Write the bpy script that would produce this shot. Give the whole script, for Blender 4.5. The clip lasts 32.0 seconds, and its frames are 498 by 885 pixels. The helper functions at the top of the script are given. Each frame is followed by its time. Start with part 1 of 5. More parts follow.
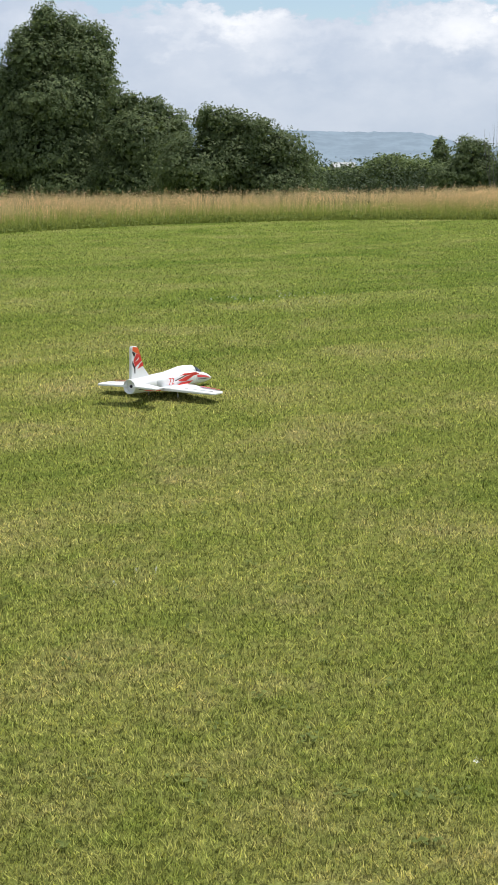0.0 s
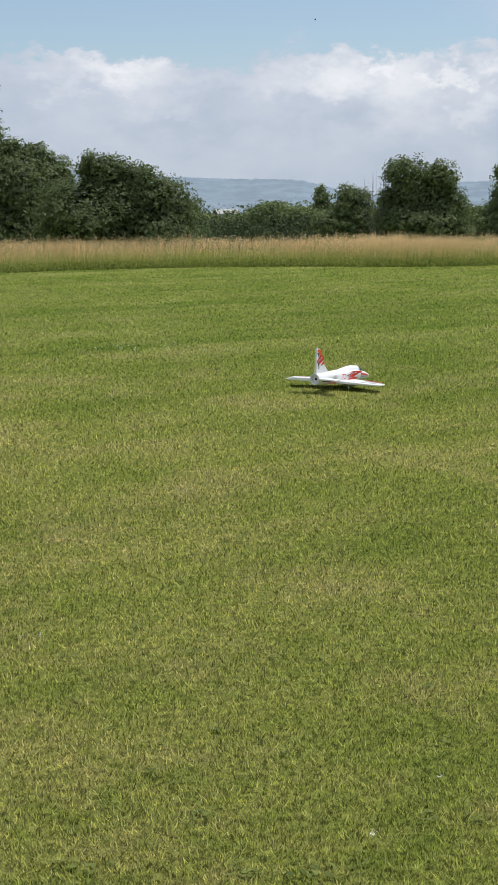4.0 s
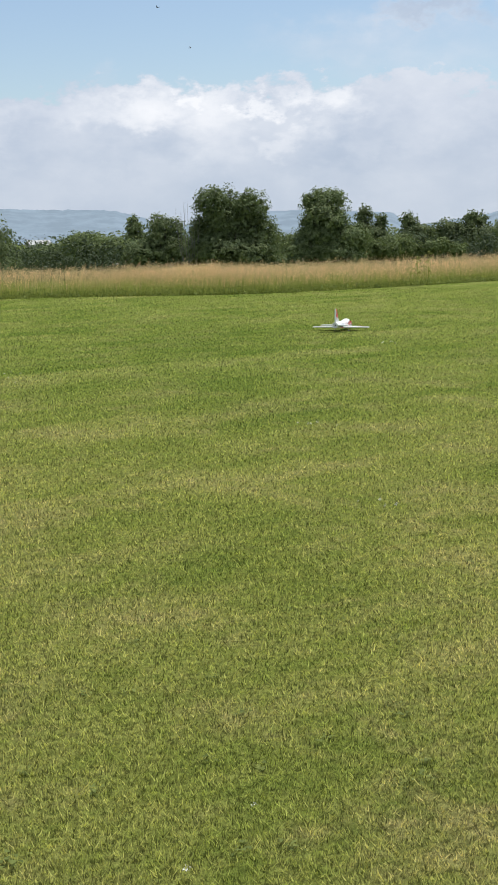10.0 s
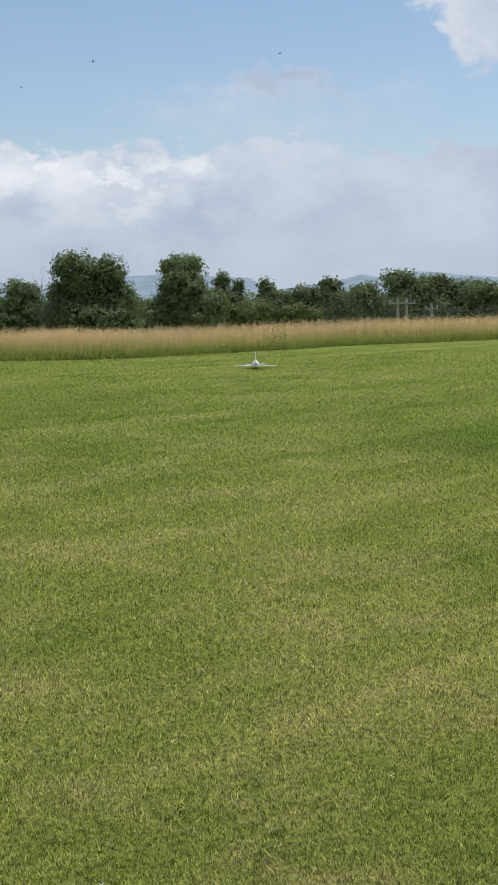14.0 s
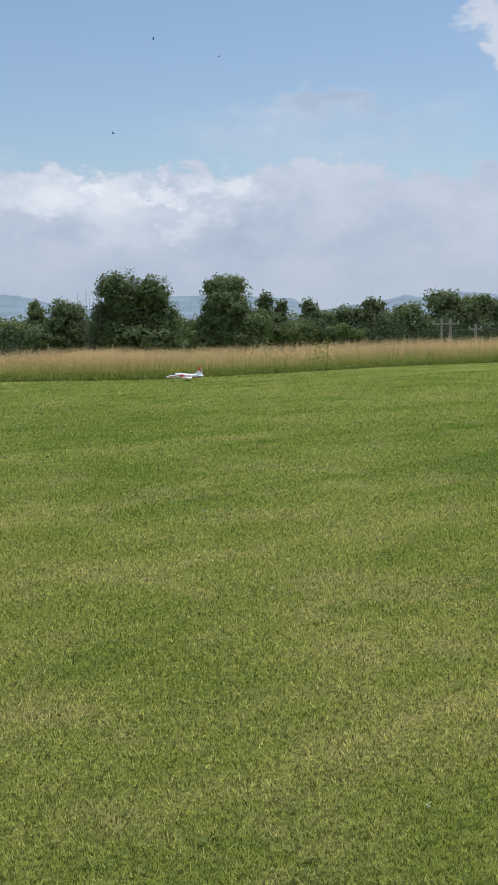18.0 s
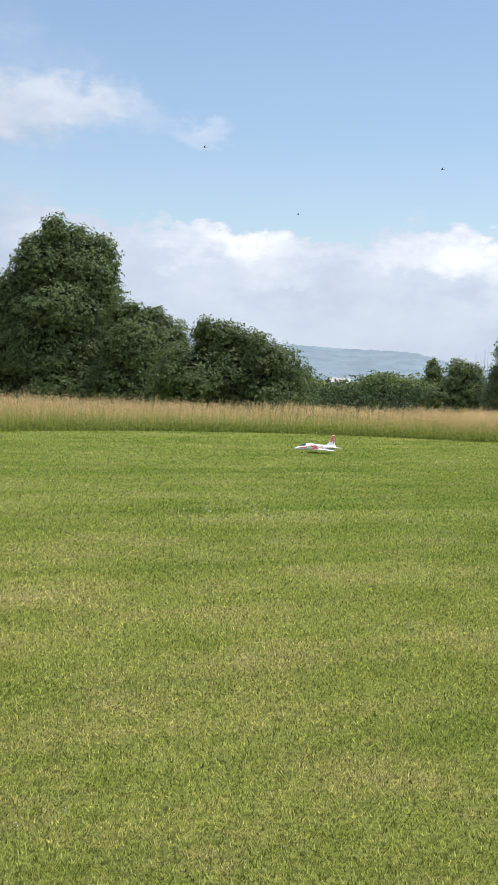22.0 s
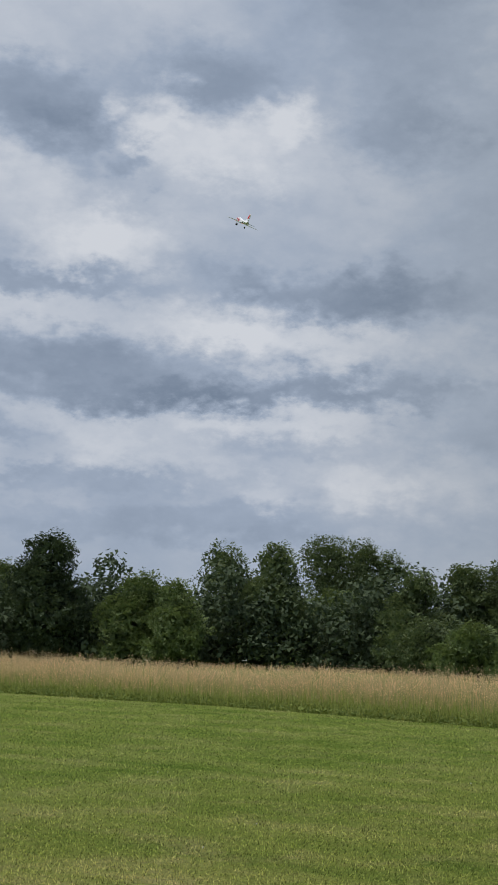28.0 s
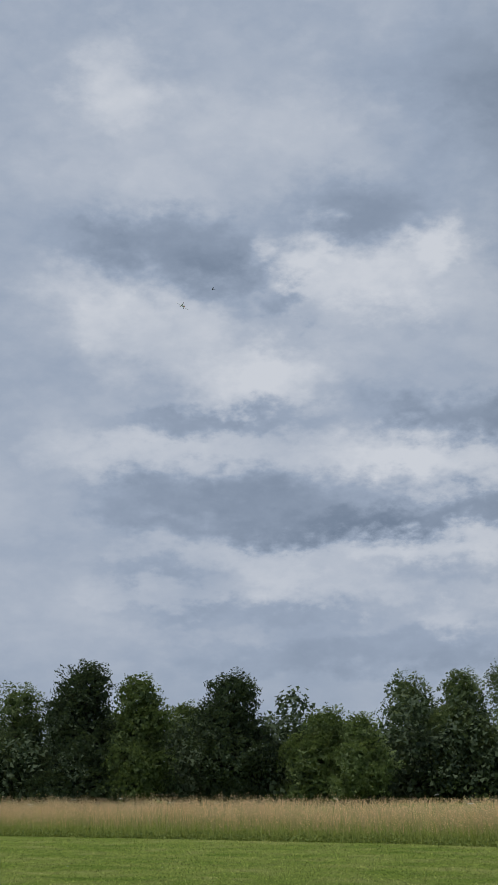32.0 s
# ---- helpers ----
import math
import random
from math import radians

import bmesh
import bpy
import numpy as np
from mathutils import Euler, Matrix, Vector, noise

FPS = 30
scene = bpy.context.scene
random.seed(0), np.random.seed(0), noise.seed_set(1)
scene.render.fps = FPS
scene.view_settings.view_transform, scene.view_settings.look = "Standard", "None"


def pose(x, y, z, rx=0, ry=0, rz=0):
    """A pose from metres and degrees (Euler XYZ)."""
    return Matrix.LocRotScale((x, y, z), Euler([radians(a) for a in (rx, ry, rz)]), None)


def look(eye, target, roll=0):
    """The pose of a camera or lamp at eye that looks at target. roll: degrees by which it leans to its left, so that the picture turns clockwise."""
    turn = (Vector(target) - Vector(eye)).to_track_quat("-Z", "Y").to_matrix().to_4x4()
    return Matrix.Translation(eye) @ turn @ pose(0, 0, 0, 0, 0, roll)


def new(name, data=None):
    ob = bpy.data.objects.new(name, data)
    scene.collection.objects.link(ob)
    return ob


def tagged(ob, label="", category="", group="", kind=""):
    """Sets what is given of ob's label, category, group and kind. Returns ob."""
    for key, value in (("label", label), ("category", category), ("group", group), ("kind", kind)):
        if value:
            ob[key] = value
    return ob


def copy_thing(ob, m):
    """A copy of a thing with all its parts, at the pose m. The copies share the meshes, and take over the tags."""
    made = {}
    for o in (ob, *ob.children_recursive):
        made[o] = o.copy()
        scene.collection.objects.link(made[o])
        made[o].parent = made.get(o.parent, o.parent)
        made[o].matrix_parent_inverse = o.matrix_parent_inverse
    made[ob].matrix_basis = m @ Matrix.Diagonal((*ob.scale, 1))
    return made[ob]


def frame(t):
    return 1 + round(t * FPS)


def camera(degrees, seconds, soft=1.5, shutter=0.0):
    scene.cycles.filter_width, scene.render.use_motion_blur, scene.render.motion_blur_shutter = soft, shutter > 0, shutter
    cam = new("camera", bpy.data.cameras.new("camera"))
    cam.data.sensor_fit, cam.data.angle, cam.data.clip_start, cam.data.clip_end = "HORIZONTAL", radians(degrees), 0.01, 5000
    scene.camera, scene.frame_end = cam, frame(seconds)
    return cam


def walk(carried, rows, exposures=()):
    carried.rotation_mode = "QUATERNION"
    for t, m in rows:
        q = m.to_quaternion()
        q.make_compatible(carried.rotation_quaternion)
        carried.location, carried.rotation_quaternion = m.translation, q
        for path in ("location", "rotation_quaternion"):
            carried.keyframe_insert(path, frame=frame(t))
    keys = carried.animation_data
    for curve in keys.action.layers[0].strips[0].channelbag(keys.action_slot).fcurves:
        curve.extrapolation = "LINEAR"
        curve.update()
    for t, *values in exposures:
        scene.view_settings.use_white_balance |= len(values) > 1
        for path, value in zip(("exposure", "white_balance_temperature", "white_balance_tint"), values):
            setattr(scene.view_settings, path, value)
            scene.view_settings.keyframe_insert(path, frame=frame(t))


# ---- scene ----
cam = camera(22.18, 32.0, soft=1.0)

# seconds, x, y, z, turn to the left, tilt up, lean (degrees)
PATH = [
    (0, -0.10, -0.15, 1.56, -0.00, -12.31, -0.82),
    (0.5, -0.10, -0.13, 1.58, -0.05, -12.37, -0.53),
    (1, -0.10, -0.11, 1.59, -0.11, -12.30, -0.64),
    (1.5, -0.09, -0.10, 1.60, -0.49, -12.20, -0.79),
    (2, -0.12, -0.07, 1.59, -1.12, -12.30, -0.65),
    (2.5, -0.13, -0.08, 1.59, -1.53, -12.16, -0.42),
    (3, -0.14, -0.08, 1.60, -2.63, -11.64, -0.40),
    (3.5, -0.12, -0.07, 1.60, -4.07, -10.95, -0.45),
    (5.5, -0.06, -0.01, 1.58, -8.18, -8.78, -1.07),
    (6, -0.04, -0.01, 1.59, -9.66, -8.12, -1.46),
    (6.5, -0.02, -0.01, 1.59, -11.46, -7.74, -1.53),
    (7, -0.02, -0.00, 1.59, -12.29, -7.56, -1.71),
    (7.5, -0.02, -0.00, 1.59, -12.56, -7.43, -1.88),
    (8, -0.02, 0.00, 1.58, -12.96, -7.52, -1.79),
    (8.5, -0.03, 0.00, 1.58, -13.63, -9.10, -1.14),
    (9, -0.04, 0.02, 1.57, -13.55, -9.14, -1.11),
    (9.5, -0.04, 0.02, 1.58, -13.39, -9.13, -1.15),
    (10, -0.03, -0.00, 1.58, -13.43, -9.17, -1.15),
    (10.2, -0.02, -0.00, 1.58, -14.30, -8.60, -0.84),
    (10.5, -0.00, -0.01, 1.58, -17.49, -6.97, -0.37),
    (11, 0.00, -0.01, 1.58, -18.03, -6.74, -0.22),
    (11.5, 0.01, -0.02, 1.58, -18.23, -6.76, -0.35),
    (12, 0.02, -0.02, 1.58, -19.68, -6.93, -0.87),
    (12.5, 0.01, -0.01, 1.58, -20.33, -6.80, -1.07),
    (13, 0.01, -0.02, 1.59, -19.93, -6.41, -1.06),
    (13.5, 0.01, -0.01, 1.59, -19.82, -6.39, -0.96),
    (14, 0.01, -0.02, 1.60, -19.81, -6.42, -0.98),
    (14.5, 0.02, -0.01, 1.60, -19.82, -6.47, -0.94),
    (16.5, 0.04, -0.03, 1.60, -19.78, -6.51, -0.94),
    (17, 0.03, -0.03, 1.60, -19.58, -6.51, -0.91),
    (17.5, 0.02, -0.01, 1.60, -18.33, -6.11, -0.64),
    (18, 0.04, -0.01, 1.61, -17.88, -5.48, -0.95),
    (18.5, 0.08, 0.01, 1.61, -17.53, -4.99, -1.05),
    (18.8, 0.11, 0.03, 1.60, -15.05, -4.70, -0.21),
    (19, 0.13, 0.04, 1.59, -13.06, -4.58, 0.34),
    (19.5, 0.13, 0.02, 1.59, -11.97, -4.32, 0.32),
    (20, 0.11, -0.01, 1.60, -11.22, -4.52, -0.32),
    (20.5, 0.11, -0.01, 1.59, -11.46, -4.79, -0.33),
    (21, 0.16, 0.10, 1.59, -9.60, -4.15, 0.38),
    (21.1, 0.15, 0.10, 1.60, -7.60, -3.90, 0.72),
    (21.3, 0.13, 0.09, 1.60, -4.00, -3.30, 1.41),
    (21.5, 0.12, 0.09, 1.61, -0.93, -2.81, 2.10),
    (22, 0.12, 0.08, 1.61, -0.34, -3.00, 1.99),
    (22.5, 0.13, 0.08, 1.60, 8.26, -5.48, -0.50),
    (23, 0.16, 0.05, 1.60, 18.25, -5.40, -0.11),
    (23.5, 0.01, 0.09, 1.62, 24.20, -4.39, 0.31),
    (24, -0.03, 0.05, 1.61, 31.87, -5.57, 0.96),
    (24.5, -0.06, -0.01, 1.55, 50.65, -6.09, 2.54),
    (25, -0.05, -0.01, 1.56, 65.50, -5.70, 2.85),
    (25.5, -0.03, -0.01, 1.56, 86.00, -5.20, 3.15),
    (26, -0.01, -0.01, 1.57, 105.50, -4.80, 3.46),
    (26.5, 0.00, -0.01, 1.58, 123.65, -4.50, 3.77),
    (27, -0.00, -0.05, 1.61, 133.88, -0.67, 3.05),
    (27.5, -0.05, -0.12, 1.59, 139.37, 3.53, 3.10),
    (28, -0.10, -0.15, 1.56, 141.51, 8.95, 1.82),
    (28.5, -0.13, -0.12, 1.59, 144.20, 11.45, 0.09),
    (29, -0.10, -0.07, 1.60, 145.96, 13.94, -0.63),
    (29.5, -0.06, -0.01, 1.61, 147.53, 14.78, -0.81),
    (30, 0.01, 0.05, 1.62, 148.32, 14.82, -0.97),
    (30.5, 0.03, 0.09, 1.61, 148.57, 14.74, -0.91),
    (31, 0.06, 0.12, 1.60, 149.17, 14.69, -0.80),
    (31.5, 0.07, 0.13, 1.61, 149.33, 14.73, -0.79),
    (32, 0.07, 0.14, 1.62, 149.29, 14.75, -0.96),
]

def aimed(x, y, z, turn, tilt, lean):
    a, e = radians(turn), radians(tilt)
    way = Vector((-math.sin(a) * math.cos(e), math.cos(a) * math.cos(e), math.sin(e)))
    eye = Vector((x, y, z))
    return look(eye, eye + way, lean)


EXPOSURES = [(0, 0.2, 6500, 10), (5, -0.04, 6500, 10), (8.3, -0.04, 6500, 10), (8.8, 0.15, 6500, 10), (10.1, 0.13, 6500, 10), (10.6, -0.02, 6500, 10), (16.5, -0.06, 6225, 10), (20, -0.16, 6150, 10), (21, -0.14, 6233, 10), (22.2, 0.38, 6500, 10), (23.5, 0.5, 6582, 10), (24.5, 0.58, 6650, 10), (26.5, 0.36, 6500, 10), (27.2, 0.0, 6500, 10), (27.6, -0.25, 6400, 10), (28.2, -0.5, 6250, 10), (32, -0.52, 6200, 10)]
walk(cam, [(t, aimed(*r)) for t, *r in PATH], EXPOSURES)

# ---- light ----
SUN_TURN, SUN_HEIGHT = -70.0, 72.0


def heading(turn, tilt):
    a, e = radians(turn), radians(tilt)
    return Vector((-math.sin(a) * math.cos(e), math.cos(a) * math.cos(e), math.sin(e)))


sun = new("sun", bpy.data.lights.new("sun", "SUN"))
sun.data.energy, sun.data.angle, sun.data.color = 3.4, radians(5.0), (1.0, 0.95, 0.87)
sun.matrix_world = look(heading(SUN_TURN, SUN_HEIGHT) * 200, (0, 0, 0))


class Nodes:
    """Short way to write a node tree."""

    def __init__(self, tree):
        self.tree = tree
        tree.nodes.clear()

    def add(self, kind, inputs=None, **settings):
        n = self.tree.nodes.new(kind)
        for k, v in settings.items():
            setattr(n, k, v)
        for k, v in (inputs or {}).items():
            if isinstance(v, bpy.types.NodeSocket):
                self.tree.links.new(v, n.inputs[k])
            else:
                n.inputs[k].default_value = v
        return n

    def math(self, op, a, b=0.0, clamp=False):
        return self.add("ShaderNodeMath", {0: a, 1: b}, operation=op, use_clamp=clamp).outputs[0]

    def ramp(self, fac, stops):
        n = self.add("ShaderNodeValToRGB", {0: fac})
        els = n.color_ramp.elements
        while len(els) < len(stops):
            els.new(0.5)
        for el, (pos, col) in zip(els, stops):
            el.position, el.color = pos, (*col, 1) if isinstance(col, tuple) else (col, col, col, 1)
        return n.outputs[0]

    def noise(self, vec, scale, detail=4.0, rough=0.55, dist=0.0):
        return self.add("ShaderNodeTexNoise", {"Vector": vec, "Scale": scale, "Detail": detail, "Roughness": rough, "Distortion": dist}).outputs[0]

    def mix(self, fac, a, b, blend="MIX"):
        n = self.add("ShaderNodeMix", data_type="RGBA", blend_type=blend)
        for i, v in ((0, fac), (6, a), (7, b)):
            if isinstance(v, bpy.types.NodeSocket):
                self.tree.links.new(v, n.inputs[i])
            else:
                n.inputs[i].default_value = (*v, 1) if isinstance(v, tuple) else v
        return n.outputs[2]


# clouds: turn, height, half width, half height in degrees, strength
CLOUD_TONES = {}
CLOUD_TONES["behind"] = [(155.6, 30.7, 2.1, 1.6, 0.3), (154.5, 28.8, 3.3, 1.5, 0.12), (138.4, 30.8, 7.3, 2.2, -0.14), (134.8, 27.2, 3.0, 3.2, -0.16), (146.4, 28.5, 5.6, 1.5, 0.12), (153.8, 26.2, 4.7, 1.2, 0.16), (153.0, 23.2, 4.1, 1.4, -0.3), (150.1, 21.9, 1.6, 1.1, -0.2), (143.7, 24.8, 3.0, 1.4, -0.22), (145.1, 22.2, 3.0, 1.4, 0.34), (140.4, 23.3, 1.5, 1.0, 0.42), (146.4, 23.4, 1.5, 1.0, 0.26), (147.2, 21.1, 1.0, 0.7, -0.34), (137.6, 19.8, 3.2, 1.8, 0.1), (134.8, 22.4, 2.1, 1.5, -0.22), (156.4, 21.4, 2.4, 1.5, 0.3), (153.7, 19.5, 3.2, 1.5, 0.26), (141.6, 21.5, 2.4, 1.1, 0.2)]
CLOUD_TONES["behind_mid"] = [(148.7, 17.6, 2.3, 1.2, 0.42), (144.3, 18.1, 2.1, 1.5, 0.12), (151.5, 15.8, 3.9, 0.6, -0.24), (137.3, 15.5, 4.4, 1.0, -0.36), (142.3, 16.3, 2.4, 0.8, -0.14), (142.8, 14.3, 2.9, 0.9, 0.32), (139.0, 13.4, 4.2, 0.9, 0.22), (151.2, 14.3, 5.0, 0.8, 0.2), (155.9, 14.9, 2.6, 1.0, 0.14), (148.3, 12.1, 6.2, 1.1, -0.36), (138.0, 11.3, 4.9, 0.6, -0.26), (145.0, 10.8, 4.1, 0.6, -0.3), (155.0, 12.0, 1.5, 1.0, -0.1)]
CLOUD_TONES["behind_low"] = [(143.2, 9.8, 1.7, 0.8, 0.24), (137.8, 10.0, 3.3, 0.9, 0.22), (148.4, 9.1, 2.3, 1.0, 0.22), (152.2, 9.9, 2.3, 0.7, 0.15), (146.3, 8.1, 3.8, 0.6, 0.12), (136.0, 6.9, 1.5, 0.7, 0.18), (141.0, 6.8, 1.3, 0.6, 0.18), (154.7, 7.9, 2.8, 0.6, 0.1), (149.6, 6.9, 5.1, 0.5, -0.14), (144.6, 5.4, 8.1, 0.7, -0.16), (154.2, 9.2, 2.0, 0.5, -0.12), (139.9, 8.7, 3.1, 0.5, -0.12)]
CLOUD_TONES["off"] = [(142.0, 12.8, 5.0, 1.1, 0.16), (132.5, 11.6, 8.3, 0.9, -0.08), (130.2, 15.7, 6.9, 1.4, -0.07), (142.0, 9.4, 5.2, 1.4, 0.12), (130.2, 10.1, 3.4, 1.4, -0.15), (124.3, 8.7, 2.3, 1.3, 0.09), (140.9, 16.0, 5.8, 1.1, 0.09), (137.9, 6.8, 5.1, 1.0, 0.06)]
CLOUD_TONES["off2"] = [(124.3, 9.2, 3.9, 0.9, 0.07), (129.4, 10.9, 4.4, 1.5, 0.11), (127.1, 13.1, 6.8, 1.1, 0.07), (133.0, 7.6, 4.1, 0.9, 0.1), (116.6, 9.7, 3.1, 1.5, 0.1)]
CLOUD_TONES["left"] = [(46.2, 11.2, 3.4, 1.7, 0.20), (57.3, 8.5, 2.3, 0.7, 0.16), (54.2, 11.6, 4.2, 1.0, -0.08), (43.4, 8.2, 3.1, 0.8, -0.08), (60.7, 10.0, 4.1, 1.0, -0.08)]
CLOUD_TONES["left2"] = [(32.7, 12.9, 3.9, 1.0, 0.06), (25.9, 9.4, 1.9, 0.6, 0.12), (23.9, 8.2, 2.8, 0.7, -0.08), (39.3, 10.7, 5.2, 1.3, 0.05), (30.2, 10.2, 2.3, 0.8, 0.05)]
CLOUD_TONES["left3"] = [(27.6, 13.0, 6.0, 1.4, 0.04), (21.0, 10.9, 3.1, 1.3, -0.03), (25.7, 9.3, 1.8, 0.7, 0.03), (10.6, 11.2, 2.9, 1.0, 0.03), (16.5, 12.4, 1.6, 1.0, 0.08)]
CLOUD_TONES["valley"] = [(-10.7, 6.2, 0.5, 0.3, 0.21), (-12.2, 5.9, 1.5, 0.6, 0.17), (-14.0, 5.7, 0.6, 0.3, 0.25), (-16.4, 5.9, 1.3, 0.5, 0.29), (-15.3, 4.4, 0.7, 0.4, 0.17), (-12.1, 4.5, 1.3, 1.0, 0.13), (-23.1, 6.1, 3.7, 1.0, 0.06), (-8.6, 5.5, 1.2, 0.6, 0.14), (-17.5, 5.1, 1.0, 0.6, 0.13), (-21.8, 4.4, 1.5, 0.8, 0.07), (-9.5, 4.3, 1.5, 0.5, -0.08), (-18.3, 3.5, 2.0, 0.4, -0.07), (-21.8, 9.3, 1.9, 0.3, -0.15), (-28.7, 12.0, 1.2, 1.9, 0.08)]
CLOUD_TONES["valley_left"] = [(9.9, 11.2, 3.2, 1.0, 0.08), (0.5, 5.7, 1.5, 0.6, 0.16), (-1.5, 5.3, 2.2, 0.7, 0.11), (3.7, 5.3, 0.8, 0.3, 0.1), (17.6, 6.4, 1.7, 0.5, 0.06), (13.4, 5.5, 0.5, 0.2, 0.1), (-2.3, 4.2, 1.0, 0.4, 0.08), (17.5, 12.3, 2.0, 1.4, 0.05), (1.2, 5.8, 1.9, 0.5, 0.1), (-1.0, 5.5, 1.5, 0.6, 0.07), (-6.3, 5.5, 2.2, 0.5, 0.08), (-8.9, 5.8, 1.9, 0.6, 0.08), (-4.6, 3.4, 3.9, 0.4, -0.03)]
CLOUD_COVER = {}
CLOUD_COVER["valley"] = [(-22.1, 7.9, 6.7, 2.1, 0.34), (-21.8, 9.3, 1.9, 0.4, 0.3), (-30.1, 12.7, 1.7, 1.2, 0.9), (-30.0, 11.0, 1.3, 1.0, 0.75), (-7.6, 6.8, 1.1, 0.6, 0.3), (-15.3, 8.4, 3.0, 1.0, 0.1)]
CLOUD_COVER["valley_left"] = [(18.2, 12.5, 2.1, 1.4, 0.8), (9.9, 11.1, 4.0, 1.2, 0.55), (2.9, 10.6, 1.5, 0.6, 0.3), (18.8, 8.7, 1.2, 0.8, 0.6), (15.4, 5.5, 6.5, 1.6, 0.6)]
CLOUD_COVER["left2"] = [(27.6, 12.7, 8.4, 2.5, 0.80), (21.0, 10.6, 3.6, 2.3, 0.70), (25.9, 8.4, 4.9, 1.5, 0.70)]


def build_sky():
    world = bpy.data.worlds.new("sky")
    scene.world = world
    world.use_nodes = True
    n = Nodes(world.node_tree)
    coord = n.add("ShaderNodeTexCoord").outputs["Generated"]
    x, y, z = n.add("ShaderNodeSeparateXYZ", {0: coord}).outputs
    turn = n.math("MULTIPLY", n.math("ARCTAN2", n.math("MULTIPLY", x, -1.0), y), 57.2958)
    tilt = n.math("MULTIPLY", n.math("ARCSINE", z), 57.2958)
    at = n.add("ShaderNodeCombineXYZ", {0: turn, 1: tilt, 2: 0.0}).outputs[0]
    # ragged, billowing outlines: the place is shifted by noise at two scales
    stretch = n.add("ShaderNodeVectorMath", {0: coord, 1: (1.0, 1.0, 1.7)}, operation="MULTIPLY").outputs[0]
    w1 = n.add("ShaderNodeTexNoise", {"Vector": stretch, "Scale": 11.0, "Detail": 5.0, "Roughness": 0.6}).outputs["Color"]
    w2 = n.add("ShaderNodeTexNoise", {"Vector": stretch, "Scale": 34.0, "Detail": 6.0, "Roughness": 0.6}).outputs["Color"]
    shift = n.add("ShaderNodeVectorMath", {0: w1, 1: (6.0, 3.2, 0.0), 2: (-3.0, -1.6, 0.0)}, operation="MULTIPLY_ADD").outputs[0]
    shift2 = n.add("ShaderNodeVectorMath", {0: w2, 1: (4.2, 3.0, 0.0), 2: (-2.1, -1.5, 0.0)}, operation="MULTIPLY_ADD").outputs[0]
    w3 = n.add("ShaderNodeTexNoise", {"Vector": stretch, "Scale": 95.0, "Detail": 5.0, "Roughness": 0.6}).outputs["Color"]
    shift2 = n.add("ShaderNodeVectorMath", {0: n.add("ShaderNodeVectorMath", {0: w3, 1: (0.8, 0.7, 0.0), 2: (-0.4, -0.35, 0.0)}, operation="MULTIPLY_ADD").outputs[0], 1: shift2}, operation="ADD").outputs[0]
    here = n.add("ShaderNodeVectorMath", {0: n.add("ShaderNodeVectorMath", {0: at, 1: shift}, operation="ADD").outputs[0], 1: shift2}, operation="ADD").outputs[0]

    def heap(spots, start):
        total = start
        for a, e, wa, we, amp in spots:
            q = n.add("ShaderNodeVectorMath", {0: here, 1: (1 / wa, 1 / we, 0.0), 2: (-a / wa, -e / we, 0.0)}, operation="MULTIPLY_ADD").outputs[0]
            r = n.add("ShaderNodeVectorMath", {0: q}, operation="LENGTH").outputs[1]
            total = n.math("ADD", total, n.add("ShaderNodeMapRange", {0: r, 1: 1.85, 2: 0.2, 3: 0.0, 4: amp * 0.95}, interpolation_type="SMOOTHSTEP").outputs[0])
        return total

    soft = n.noise(stretch, 8.0, 7.0, 0.55)
    puff = n.add("ShaderNodeTexVoronoi", {"Vector": n.add("ShaderNodeVectorMath", {0: stretch, 1: n.add("ShaderNodeVectorMath", {0: w2, 1: (0.05, 0.05, 0.05)}, operation="MULTIPLY").outputs[0]}, operation="ADD").outputs[0], "Scale": 15.0, "Detail": 3.0, "Roughness": 0.5, "Smoothness": 0.7}, feature="SMOOTH_F1", normalize=True).outputs[0]
    curl = n.add("ShaderNodeTexVoronoi", {"Vector": n.add("ShaderNodeVectorMath", {0: stretch, 1: n.add("ShaderNodeVectorMath", {0: w2, 1: (0.03, 0.03, 0.03)}, operation="MULTIPLY").outputs[0]}, operation="ADD").outputs[0], "Scale": 44.0, "Detail": 3.0, "Roughness": 0.55, "Smoothness": 0.6}, feature="SMOOTH_F1", normalize=True).outputs[0]
    grain = n.math("ADD", n.math("MULTIPLY", n.math("SUBTRACT", 0.33, curl), 0.3), n.math("ADD", n.math("MULTIPLY", n.math("SUBTRACT", soft, 0.5), 0.9), n.math("MULTIPLY", n.math("SUBTRACT", 0.33, puff), 0.55)))
    tt, te = n.add("ShaderNodeSeparateXYZ", {0: here}).outputs[:2]
    # closed cloud to the left and behind, blue over the valley above a low bank
    closed = n.add("ShaderNodeMapRange", {0: turn, 1: 21.0, 2: 36.0, 3: 0.0, 4: 1.0}).outputs[0]
    away = n.add("ShaderNodeMapRange", {0: turn, 1: -60.0, 2: -95.0, 3: 0.0, 4: 1.0}).outputs[0]
    bank = n.add("ShaderNodeMapRange", {0: n.math("ADD", te, n.math("MULTIPLY", grain, -1.6)), 1: 6.7, 2: 5.9, 3: 0.0, 4: 1.0}).outputs[0]
    high = n.add("ShaderNodeMapRange", {0: tilt, 1: 25.0, 2: 45.0, 3: 0.0, 4: 0.75}).outputs[0]
